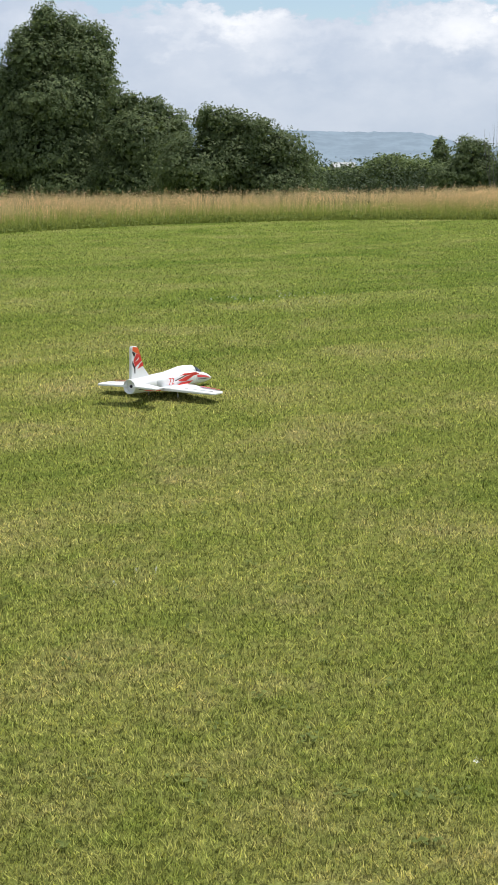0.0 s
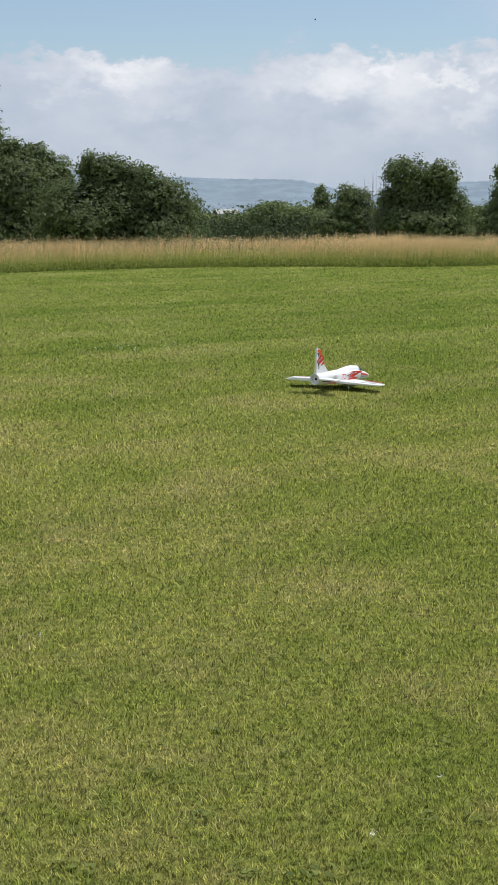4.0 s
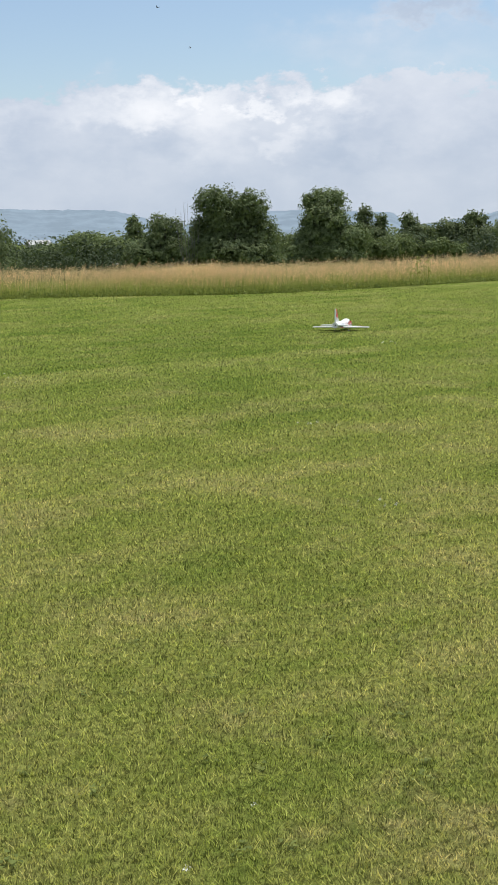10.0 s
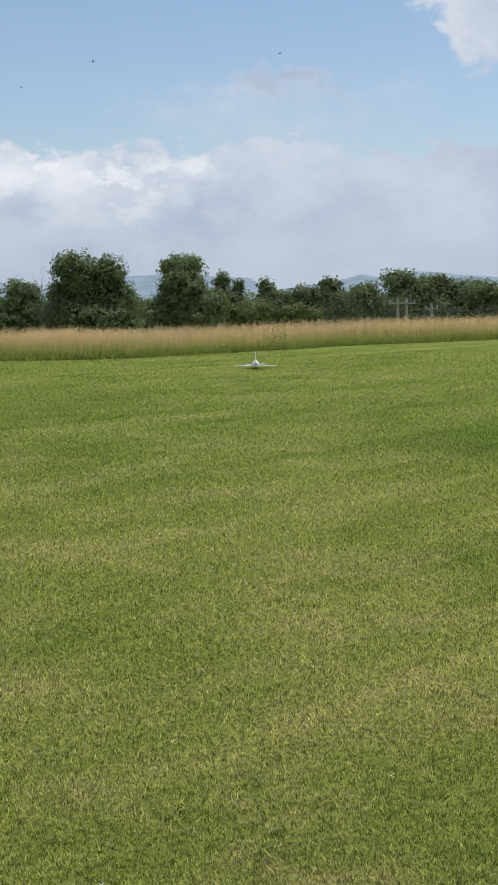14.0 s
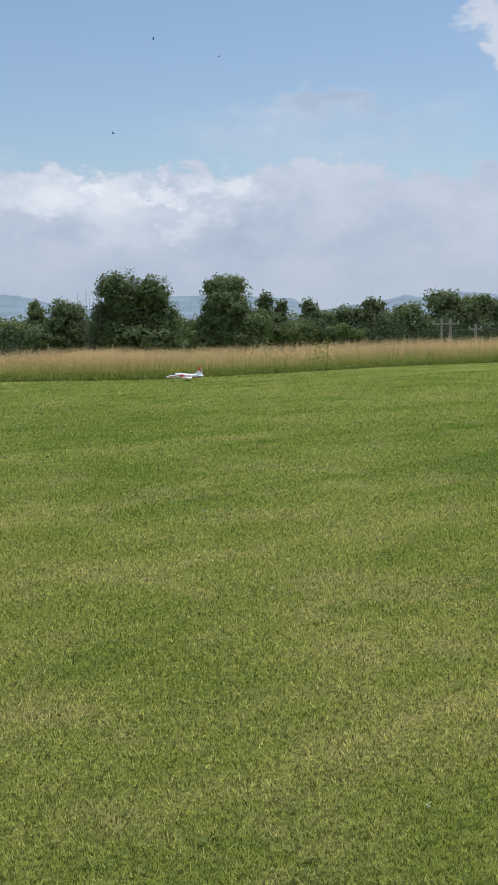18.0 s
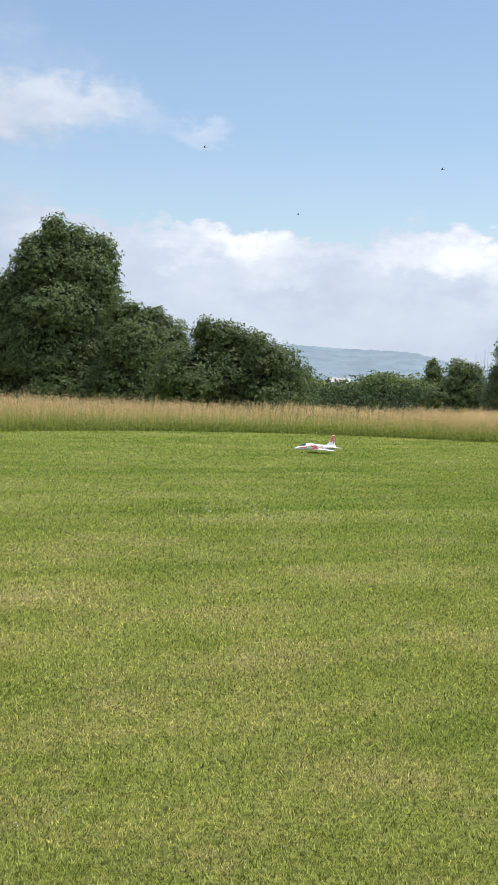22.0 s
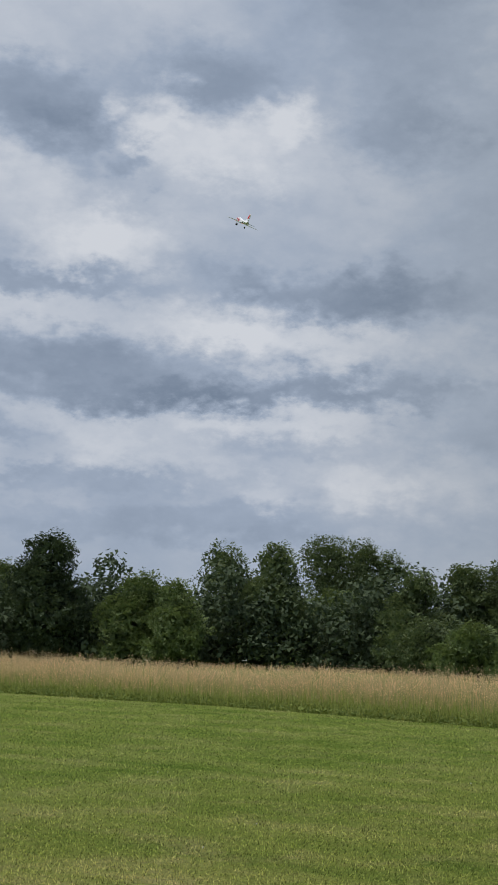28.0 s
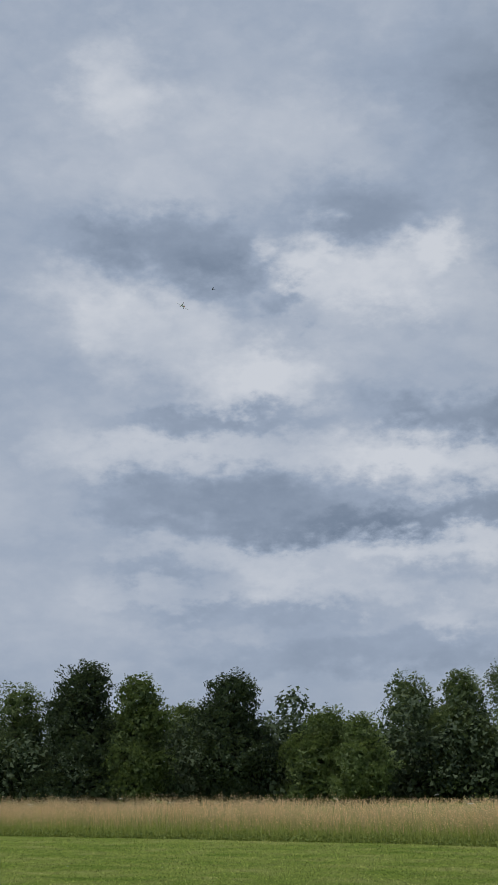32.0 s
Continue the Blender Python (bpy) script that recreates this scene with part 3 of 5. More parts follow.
def meadow():
    """Tall uncut grass beyond the mown edge: green leaves below, straw seed heads above."""
    rng = np.random.default_rng(5)
    d = np.gradient(EDGE, axis=0)
    d /= np.linalg.norm(d, axis=1)[:, None]
    out = np.stack([-d[:, 1], d[:, 0]], 1)
    length = len(EDGE) * 0.25
    WAVE = np.convolve(rng.normal(0, 0.12, len(EDGE) + 60), np.hanning(33) / 3.5, 'same')[30:30 + len(EDGE)]

    def scatter(n, d0, d1):
        at = rng.uniform(0, len(EDGE) - 1.01, n)
        i = at.astype(int)
        run = np.arange(len(EDGE))

        def along(v):
            return np.interp(at, run, v)

        back = rng.uniform(d0, d1, n)[:, None]
        wave = along(WAVE)[:, None]
        edge = np.stack([along(EDGE[:, 0]), along(EDGE[:, 1])], 1)
        side = np.stack([along(out[:, 0]), along(out[:, 1])], 1)
        return edge + side * (back + wave) + rng.normal(0, 0.04, (n, 2)), back[:, 0], i

    def blades(xy, h, width, bend, start=0.0, wind=0.0):
        n = len(xy)
        a = rng.uniform(0, 2 * math.pi, n)
        face = rng.uniform(0, 2 * math.pi, n)
        dx, dy = np.cos(a) * (1 - wind) + 0.85 * wind, np.sin(a) * (1 - wind) + 0.53 * wind
        s = np.stack([np.cos(face), np.sin(face), np.zeros(n)], 1) * (width * rng.uniform(0.6, 1.4, n))[:, None]
        b = np.concatenate([xy, (h * start)[:, None] if start else np.zeros((n, 1))], 1)
        h = h * (1 - start)
        m = b + np.stack([dx * h * bend * 0.3, dy * h * bend * 0.3, h * 0.6], 1)
        t = b + np.stack([dx * h * bend, dy * h * bend, h], 1)
        base = np.arange(n, dtype=np.int32)[:, None] * 5
        tris = (base + np.array([[0, 1, 2, 0, 2, 4, 4, 2, 3]], np.int32)).ravel()
        return np.stack([b - s, b + s, m + s * 0.8, t, m - s * 0.8], 1).reshape(-1, 3), t, tris

    xy1, b1, i1 = scatter(int(length * 420), 0.0, 1.0)
    xy2, b2, i2 = scatter(int(length * 130), 1.0, 7.0)
    xy = np.concatenate([xy1, xy2])
    back = np.concatenate([b1, b2])
    n = len(xy)
    h = rng.uniform(0.15, 0.68, n) * (0.6 + 0.4 * np.minimum(back / 0.5, 1.0))
    v, _, tris = blades(xy, h, 0.005, rng.uniform(0.15, 1.0, n))
    me = mesh_of("tall_grass", v, tris, 3, [MEADOW_LEAF])
    ob = tagged(new("tall_grass", me), "tall uncut meadow grass, green below and straw above", "tall grass", kind="stuff")
    xy, back, i = scatter(int(length * 330), -0.08, 0.45)
    hc = np.concatenate([xy, (rng.uniform(0.0, 0.3, len(xy)) * (0.4 + back))[:, None] + 0.01], 1)
    herb = leaf_tris(rng, hc, rng.normal(0, 0.4, hc.shape), 0.05)
    part("edge_herbs", leaf_mesh("edge_herbs", herb, MEADOW_HERB), ob, "dark green low herbs along the mown edge")
    xy1, b1, i1 = scatter(int(length * 260), 0.1, 1.4)
    xy2, b2, i2 = scatter(int(length * 260), 1.4, 8.0)
    xy3, b3, i3 = scatter(int(length * 170), 8.0, 42.0)
    low = np.array([ground_z(p[0], p[1]) for p in xy3]) > -0.15
    xy3, b3, i3 = xy3[low], b3[low], i3[low]
    xy, back, i = np.concatenate([xy1, xy2, xy3]), np.concatenate([b1, b2, b3]), np.concatenate([i1, i2, i3])
    n = len(xy)
    az = np.degrees(np.arctan2(-xy[:, 0], xy[:, 1]))
    tall = 0.73 + 0.17 * np.clip((az - 5) / 25, 0, 1)
    tall = tall * (1 + 0.05 * np.sin(i * 0.11) + 0.05 * np.sin(i * 0.037 + 1) + 0.04 * np.sin(i * 0.43 + back * 2))
    tall *= np.interp(back, [5, 12, 42], [1.0, 0.6, 0.3])
    h = tall * rng.normal(1.0, 0.13, n).clip(0.6, 1.4) * (0.75 + 0.25 * np.minimum(back / 0.6, 1.0))
    v, tip, tris = blades(xy, h, 0.0028, rng.uniform(0.05, 0.5, n), 0.34, 0.55)
    # seed heads: narrow plumes round the tip
    k = 6
    c = np.repeat(tip, k, 0) + rng.normal(0, 0.022, (n * k, 3)) - np.stack([np.zeros(n * k), np.zeros(n * k), rng.uniform(0, 0.3, n * k)], 1)
    q = leaf_tris(rng, c, rng.normal(0, 1, (n * k, 3)), np.repeat(0.018 + 0.0008 * np.maximum(back - 6, 0), k), 0.0)
    part("stems", mesh_of("stems", v, tris, 3, [MEADOW_STEM]), ob, "straw-coloured stems")
    part("seed_heads", leaf_mesh("seed_heads", q, MEADOW_SEED), ob, "pale straw seed heads")


meadow()


# ---- trees ----
TREE_COUNT = [0]
FOLIAGE = {"broad": LEAF_DARK, "layer": LEAF_DARK, "open": LEAF_MID, "point": LEAF_MID, "light": LEAF_LIGHT}


def tree(kind, label, x, y, lobes):
    """A tree or shrub at (x, y). Lobes of the crown: sideways, height, half width, half height."""
    TREE_COUNT[0] += 1
    rng = np.random.default_rng(100 + TREE_COUNT[0])
    dist = math.hypot(x, y)
    right = np.array([y, -x, 0]) / dist
    away = np.array([x, y, 0]) / dist
    top = max(z + rv for u, z, rh, rv in lobes)
    shrub = kind == "light" and top < 4.0
    root = tagged(new("shrub" if shrub else "tree"), label, "shrub" if shrub else "tree", "hedge and woodland trees")
    low = ground_z(x, y)
    root.location = (x, y, low)
    lobes = [(u, z - low, rh, rv) for u, z, rh, rv in lobes]
    # wide masses break up into several uneven ones
    split = []
    for u, z, rh, rv in lobes:
        if rh > 1.9 * rv:
            n = int(rh / rv + 1.5)
            for k in range(n):
                g = rng.uniform(0.75, 1.3)
                split.append((u + rh * ((k + 0.5) / n * 2 - 1) + rng.normal(0, 0.1) * rv, z + rng.uniform(-0.45, 0.25) * rv, rv * 1.25 * g, rv * g))
        else:
            split.append((u, z, rh, rv))
    lobes = split
    # foliage hangs down below every top, so that the crown closes towards the ground
    fall = []
    for u, z, rh, rv in lobes:
        zz, level = z - 0.95 * rv, 1
        while zz > 0.8 and not shrub:
            wide = rh * min(1.5, 1.0 + (0.05 if dist > 88 else 0.12) * level) * rng.uniform(0.9, 1.15)
            fall.append((u + rng.normal(0, 0.22) * rh, zz, wide, rv * rng.uniform(0.75, 1.0)))
            zz -= rv * (1.25 if kind != "open" else 1.5)
            level += 1
    tops = len(lobes)
    lobes = lobes + fall
    top -= low
    size = max(0.075, dist * (0.0012 if dist > 88 else 0.00142))
    dense = {"broad": 1.0, "layer": 1.1, "open": 0.95, "point": 0.9, "light": 1.0}[kind]
    cs, outs, core, lobe_w = [], [], [], []
    limbs = []
    base_r = 0.035 * top
    fork = np.array([0, 0, top * 0.22])
    mids = [right * u + away * (rng.uniform(-0.35, 0.35) * rh) + np.array([0, 0, z]) for u, z, rh, rv in lobes]
    for index, (u, z, rh, rv) in enumerate(lobes):
        mid = mids[index]
        area = 4 * math.pi * ((rh * rh * 2 + rv * rv) / 3)
        up = np.array([0, 0, 1.0])

        def placed(q):
            return mid + right[None] * q[:, :1] * rh + away[None] * q[:, 1:2] * rh + up[None] * q[:, 2:] * rv

        # sprays of leaves over an uneven surface of rounded heaps
        sprays = max(12, int(area / (size * size * 5.2) * dense * (1.0 if index < tops else 0.7)))
        heaps = int(rng.integers(18, 30))
        hd = rng.normal(0, 1, (heaps, 3))
        hd[:, 2] += 0.3
        hd /= np.linalg.norm(hd, axis=1)[:, None]
        hr = rng.uniform(0.14, 0.40, heaps)
        hc = hd * ((1.18 - hr) * rng.uniform(0.7, 1.0, heaps))[:, None]
        which = rng.choice(heaps, sprays, p=hr ** 2 / (hr ** 2).sum())
        d = rng.normal(0, 1, (sprays, 3))
        d[:, 2] += 0.2
        d /= np.linalg.norm(d, axis=1)[:, None]
        local = hc[which] + d * (hr[which] * rng.uniform(0.7, 1.03, sprays))[:, None]
        shell = rng.uniform(0, 1, sprays) < 0.4
        local[shell] = d[shell] * rng.uniform(0.6, 0.97, shell.sum())[:, None]
        # sparser on the side turned from the field
        local = local[(local[:, 1] < 0.35) | (rng.uniform(0, 1, sprays) < 0.35)]
        d = local / (np.linalg.norm(local, axis=1)[:, None] + 1e-6)
        c = placed(local)
        per = 5
        wide = min(size * 1.1, 0.2 * rh)
        flat = np.array([1, 1, 0.3 if kind == "layer" else 0.7])
        p = np.repeat(c, per, 0) + rng.normal(0, wide, (len(c) * per, 3)).clip(-1.6 * wide, 1.6 * wide) * flat
        o = np.repeat(d, per, 0)
        keep = p[:, 2] > 0.08
        for k, (u2, z2, w2, h2) in enumerate(lobes):
            if k != index and abs(u2 - u) < w2 + rh and abs(z2 - z) < h2 + rv:
                q = p - mids[k]
                keep &= ((q @ right) / w2) ** 2 + ((q @ away) / w2) ** 2 + (q[:, 2] / h2) ** 2 > 0.42
        # the shaded inside of the crown
        reach = 0.58 if kind == "open" else 0.74
        big = min(size * 2.6, 0.36 * min(rh, rv))
        inner = max(14, int(area / (big * big) * (0.6 if kind == "open" else 1.1)))
        di = rng.normal(0, 1, (inner, 3))
        di /= np.linalg.norm(di, axis=1)[:, None]
        di *= rng.uniform(0.3, reach, inner)[:, None]
        lobe_w.append(np.full(inner, big))
        core.append(placed(di))
        cs.append(p[keep])
        outs.append(o[keep])
        # a limb into the lobe
        j = fork + (mid - fork) * 0.5 + rng.normal(0, 0.12, 3) * rh
        limbs.append([(*fork, base_r * 0.55), (*j, base_r * 0.34), (*mid, base_r * 0.16), (*(mid + (mid - j) * 0.1 + rng.normal(0, 0.1, 3) * rh), base_r * 0.05)])
        for _ in range(2):
            e = mid + rng.normal(0, 0.33, 3) * (rh, rh, rv)
            limbs.append([(*j, base_r * 0.16), (*((j + e) / 2 + rng.normal(0, 0.1, 3)), base_r * 0.1), (*e, base_r * 0.03)])
    cs, outs = np.concatenate(cs), np.concatenate(outs)
    q = leaf_tris(rng, cs, outs, size * (0.95 if kind == "open" else 1.1), 1.2 if kind == "layer" else 0.4)
    if core:
        core, wide = np.concatenate(core), np.concatenate(lobe_w)
        wide = wide[core[:, 2] > 0.3]
        core = core[core[:, 2] > 0.3]
        q = np.concatenate([q, leaf_tris(rng, core, rng.normal(0, 0.6, core.shape), wide)])
    lean = rng.normal(0, 0.1, 2)
    part("trunk", tubes("trunk", [[(0, 0, -0.1, base_r * 1.25), (lean[0], lean[1], top * 0.1, base_r), (*fork, base_r * 0.8), (fork[0], fork[1], top * 0.55, base_r * 0.45)]] + limbs, BARK, 5), root)
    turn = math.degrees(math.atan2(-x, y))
    # crowns on these bearings have their shade painted in by the darker leaf
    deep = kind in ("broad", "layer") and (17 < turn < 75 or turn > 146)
    part("crown", leaf_mesh("crown", q, LEAF_SHADED if deep else FOLIAGE[kind]), root)
    return root


tree("broad", "tall dark green broadleaf tree with open irregular crown", -11.8, 81.7, [(-0.4, 10.3, 1.2, 1.2), (1.0, 9.8, 1.3, 1.1), (2.5, 9.2, 1.3, 1.2), (-1.7, 9.0, 1.2, 1.2), (0.6, 8.8, 1.6, 1.2), (-1.3, 8.0, 2.0, 1.8), (1.3, 7.5, 2.3, 2.0), (-3.0, 6.5, 1.5, 1.5), (-0.2, 5.1, 3.5, 2.4), (2.8, 7.8, 1.1, 1.0), (-0.2, 2.3, 4.4, 2.4)])
tree("open", "slender young broadleaf tree beside taller one", -17.7, 85.2, [(-0.3, 6.1, 1.9, 1.3), (-1.7, 5.5, 1.2, 1.4), (0.8, 4.0, 2.5, 2.3), (-0.3, 2.0, 2.3, 1.9)])
tree("broad", "dark green broadleaf tree in the field hedge", -5.7, 77.9, [(-1.4, 5.0, 1.5, 1.2), (0.3, 4.6, 1.2, 1.1), (1.5, 3.8, 1.0, 1.2), (-0.4, 2.7, 2.8, 2.4), (0.8, 1.1, 2.4, 1.4)])
tree("broad", "wide low broadleaf tree with drooping dark foliage", -0.5, 70.6, [(-1.4, 3.9, 1.2, 0.9), (-0.3, 3.6, 1.3, 1.0), (1.0, 3.2, 1.3, 1.1), (2.1, 2.2, 1.1, 1.3), (3.0, 1.0, 0.9, 1.0), (-0.1, 1.8, 3.4, 1.7), (-2.1, 1.3, 1.7, 1.3)])
tree("broad", "large rounded green thicket tree", -19.2, 64.7, [(-0.7, 5.3, 2.4, 1.1), (-1.9, 4.2, 1.9, 1.7), (1.1, 3.9, 2.5, 1.8), (-1.0, 2.2, 3.6, 1.7), (3.5, 2.5, 1.7, 1.5)])
tree("broad", "tall dark maple with dense rounded crown", -24.3, 58.1, [(0.1, 8.2, 1.9, 1.4), (1.7, 8.2, 1.6, 1.5), (-1.2, 7.1, 1.3, 1.6), (1.2, 6.2, 2.3, 1.9), (-1.9, 5.2, 1.6, 1.9), (2.2, 5.6, 1.0, 1.1), (-3.1, 6.4, 0.7, 0.8), (-0.3, 2.5, 3.4, 2.0)])
tree("broad", "far broadleaf tree behind the hedge", -39.8, 73.9, [(0.4, 7.4, 1.5, 1.0), (0.0, 5.7, 2.2, 2.1), (-0.2, 3.1, 2.2, 2.2)])
tree("light", "light green shrub at the meadow edge", -19.3, 37.8, [(-0.8, 2.7, 1.3, 0.7), (-0.3, 1.7, 2.1, 0.8), (1.6, 1.3, 1.5, 0.5)])
tree("light", "low bright green shrub at the meadow edge", -12.6, 40.6, [(2.4, 1.0, 2.3, 0.3), (-0.4, 0.9, 2.3, 0.2), (-3.2, 1.0, 1.5, 0.3)])
tree("broad", "tall pointed dark broadleaf tree", -38.7, 60.8, [(0.5, 10.2, 1.2, 1.4), (1.4, 8.8, 1.1, 1.5), (-0.8, 9.5, 1.3, 1.3), (-2.3, 8.9, 1.2, 1.0), (0.8, 7.0, 1.9, 1.9), (-1.1, 6.8, 2.2, 2.1), (0.6, 3.7, 2.2, 2.6)])
tree("broad", "domed dark green broadleaf tree", -37.5, 52.5, [(0.2, 6.7, 1.8, 1.4), (-0.8, 5.3, 2.1, 1.7), (0.5, 4.1, 2.4, 1.9), (0.0, 2.1, 2.6, 1.6)])
tree("open", "thin branchy tree rising over the hedge", -49.6, 56.4, [(0.8, 7.6, 0.9, 0.7), (0.2, 6.6, 1.3, 0.8), (-0.3, 5.4, 2.0, 1.3)])
tree("layer", "dark layered broadleaf tree with hanging sprays", -37.7, 44.8, [(0.3, 4.3, 2.2, 1.2), (-1.4, 3.8, 1.8, 1.2), (1.6, 2.6, 1.8, 1.5), (-0.7, 2.1, 2.3, 1.3)])
tree("broad", "green broadleaf tree among shrubs", -29.9, 52.1, [(-0.1, 4.1, 2.0, 1.2), (1.7, 3.5, 1.6, 1.3), (-0.1, 2.3, 2.4, 1.3), (-1.4, 3.3, 1.3, 1.6)])
tree("light", "light green hedge shrub by tall grass", -26.7, 31.5, [(-0.4, 1.2, 2.2, 0.6), (1.2, 1.0, 1.1, 0.4)])
tree("light", "bright green spreading shrub by tall grass", -18.4, 37.0, [(-1.1, 1.4, 2.0, 0.7), (0.7, 1.1, 1.8, 0.3), (2.8, 1.0, 1.5, 0.3)])
tree("broad", "rounded broadleaf tree over the hedge", -49.1, 48.5, [(-0.1, 8.5, 2.2, 1.6), (1.0, 7.1, 2.3, 1.5), (-0.9, 6.3, 2.1, 1.5)])
tree("layer", "dark layered broadleaf tree with hanging sprays", -41.2, 39.5, [(-0.4, 4.6, 2.7, 1.4), (1.7, 3.7, 2.4, 1.5), (-1.8, 2.8, 2.7, 1.2), (0.5, 2.1, 2.3, 1.0)])
tree("layer", "dark layered broadleaf tree with hanging sprays", -39.8, 45.0, [(-0.4, 4.5, 1.9, 1.3), (1.0, 3.9, 1.6, 1.6), (-0.6, 2.6, 2.4, 1.2)])
tree("open", "airy light green tree with visible branches", -58.0, 47.6, [(-0.7, 8.8, 1.9, 1.8), (1.2, 9.1, 1.6, 1.5), (3.6, 8.6, 0.9, 0.8), (0.0, 6.3, 2.3, 1.7), (-0.9, 4.0, 2.0, 1.7)])
tree("broad", "tall broad-crowned tree with several rounded tops", -60.7, 38.8, [(-4.2, 10.4, 1.9, 1.7), (-2.0, 10.4, 1.7, 1.7), (-0.0, 10.3, 1.5, 1.5), (2.6, 10.7, 1.9, 1.5), (4.8, 10.5, 1.3, 1.4), (0.2, 8.0, 5.6, 2.2), (-3.1, 5.8, 3.5, 2.2), (3.4, 6.2, 3.5, 1.9), (0.4, 3.5, 6.1, 1.6)])
tree("light", "yellow-green shrub under dark trees", -39.0, 25.0, [(0.0, 3.3, 0.8, 0.6), (-0.0, 2.6, 0.7, 0.6)])
tree("light", "light green hedge shrub by tall grass", -33.7, 21.7, [(-1.8, 1.6, 2.0, 0.6), (1.9, 1.5, 2.0, 0.6)])
tree("light", "light green hedge shrub by tall grass", -29.5, 27.1, [(-1.5, 1.4, 1.8, 0.5), (1.9, 1.3, 1.6, 0.5)])
tree("open", "great spreading tree with sky gaps in its crown", -67.6, -32.4, [(-0.5, 11.3, 2.5, 1.9), (-3.0, 10.4, 1.9, 1.9), (2.2, 11.2, 2.2, 1.9), (1.1, 8.1, 3.2, 2.5), (-2.1, 6.9, 2.8, 2.5), (2.7, 4.0, 2.8, 2.7), (-1.0, 2.6, 3.5, 2.2)])
tree("open", "feathery mid-green tree with pale stems", -70.2, -43.4, [(-2.6, 8.4, 1.7, 1.3), (-0.1, 8.1, 1.7, 1.3), (2.1, 7.8, 1.6, 1.5), (0.8, 5.5, 3.1, 2.1), (-0.4, 2.0, 3.5, 2.1)])
tree("broad", "full dark green tree filling the woodland edge", -72.9, -41.7, [(-0.4, 3.9, 2.6, 1.9), (1.2, 2.3, 3.0, 2.1), (-1.3, 1.8, 2.6, 1.7)])
tree("broad", "mid-green broadleaf tree in woodland edge", -65.9, -47.1, [(-0.4, 7.0, 1.9, 1.3), (0.2, 4.5, 2.1, 2.1), (0.1, 1.7, 2.2, 1.8)])
tree("point", "pointed mid-green tree in woodland edge", -61.7, -47.7, [(-0.0, 6.1, 1.2, 1.3), (0.1, 3.5, 1.9, 2.0), (-0.1, 1.1, 2.1, 1.4)])
tree("point", "mid-green tree with twin tops in woodland edge", -59.2, -50.8, [(-1.4, 5.5, 1.5, 1.3), (1.1, 5.9, 1.4, 1.2), (-0.9, 3.0, 2.3, 2.3), (1.5, 2.7, 2.1, 2.1)])
tree("light", "bright yellow-green young tree at wood edge", -52.5, -34.8, [(-0.1, 2.1, 1.5, 1.3), (0.1, 0.7, 1.4, 0.8)])
tree("light", "bright green young tree at wood edge", -49.7, -43.4, [(-0.2, 1.9, 1.4, 1.1), (-1.3, 1.0, 1.5, 0.9), (1.3, 0.7, 1.8, 0.9)])
tree("broad", "low broadleaf tree in woodland edge", -52.3, -45.0, [(3.3, 1.5, 2.8, 1.4), (-3.4, 1.5, 2.1, 1.7)])
tree("broad", "dark upright broadleaf tree", -50.2, -59.8, [(-0.1, 5.9, 1.5, 1.8), (-0.8, 3.8, 1.8, 2.0), (0.9, 3.0, 1.6, 2.4)])
tree("open", "tall pale-green spreading tree behind others", -61.8, -65.5, [(-1.6, 7.6, 2.3, 1.8), (0.9, 7.3, 1.9, 1.6), (2.5, 6.8, 1.4, 1.4), (-0.3, 4.9, 3.0, 2.6), (0.3, 2.1, 3.6, 2.4)])
tree("broad", "rounded green tree in woodland edge", -54.3, -51.8, [(-0.1, 4.9, 1.1, 1.1), (-0.8, 3.0, 1.9, 1.7), (0.9, 1.9, 2.0, 1.7)])
tree("open", "airy tree with feathered upright branches", -49.4, -64.2, [(-0.1, 6.6, 1.4, 1.4), (0.7, 5.1, 1.2, 1.4), (-0.4, 3.3, 1.5, 2.1), (0.2, 1.6, 1.8, 1.4)])
tree("light", "pale green shrub tree at wood edge", -42.0, -58.5, [(-0.3, 3.8, 1.3, 1.2), (0.2, 2.0, 1.5, 1.8)])
tree("broad", "dense dark round-topped oak", -29.4, -68.8, [(0.3, 6.6, 1.9, 1.6), (-0.7, 5.0, 1.6, 1.9), (0.6, 3.2, 2.5, 2.2), (-0.7, 2.0, 2.0, 1.5)])
tree("light", "yellow-green tree between dark oaks", -31.7, -66.2, [(0.1, 6.0, 1.4, 1.4), (-0.2, 4.1, 1.6, 1.9), (0.2, 2.1, 1.6, 1.5)])
tree("light", "pale green tree in woodland edge", -40.4, -76.8, [(0.1, 5.2, 1.4, 1.5), (-0.0, 3.0, 1.9, 1.9)])
tree("broad", "dense dark round-topped oak", -37.3, -64.9, [(-0.1, 6.1, 1.7, 1.5), (-0.6, 4.4, 1.9, 1.9), (0.7, 3.4, 1.9, 1.9), (-0.1, 1.8, 2.3, 1.4)])
tree("open", "mid-green tree in woodland edge", -27.5, -72.8, [(-0.4, 6.0, 1.6, 1.3), (-0.0, 4.0, 1.9, 2.3), (0.4, 1.9, 2.1, 1.4)])
tree("light", "grey-green shrubby tree at wood edge", -41.9, -62.0, [(-0.2, 4.3, 1.5, 1.3), (-0.9, 2.5, 2.3, 1.7), (1.0, 2.0, 2.0, 1.7)])
tree("point", "small conical dark tree on the far hedge", 22.0, 145.8, [(-0.3, 3.7, 0.7, 0.8), (-0.1, 2.7, 1.2, 1.0), (0.1, 1.3, 2.0, 1.4)])
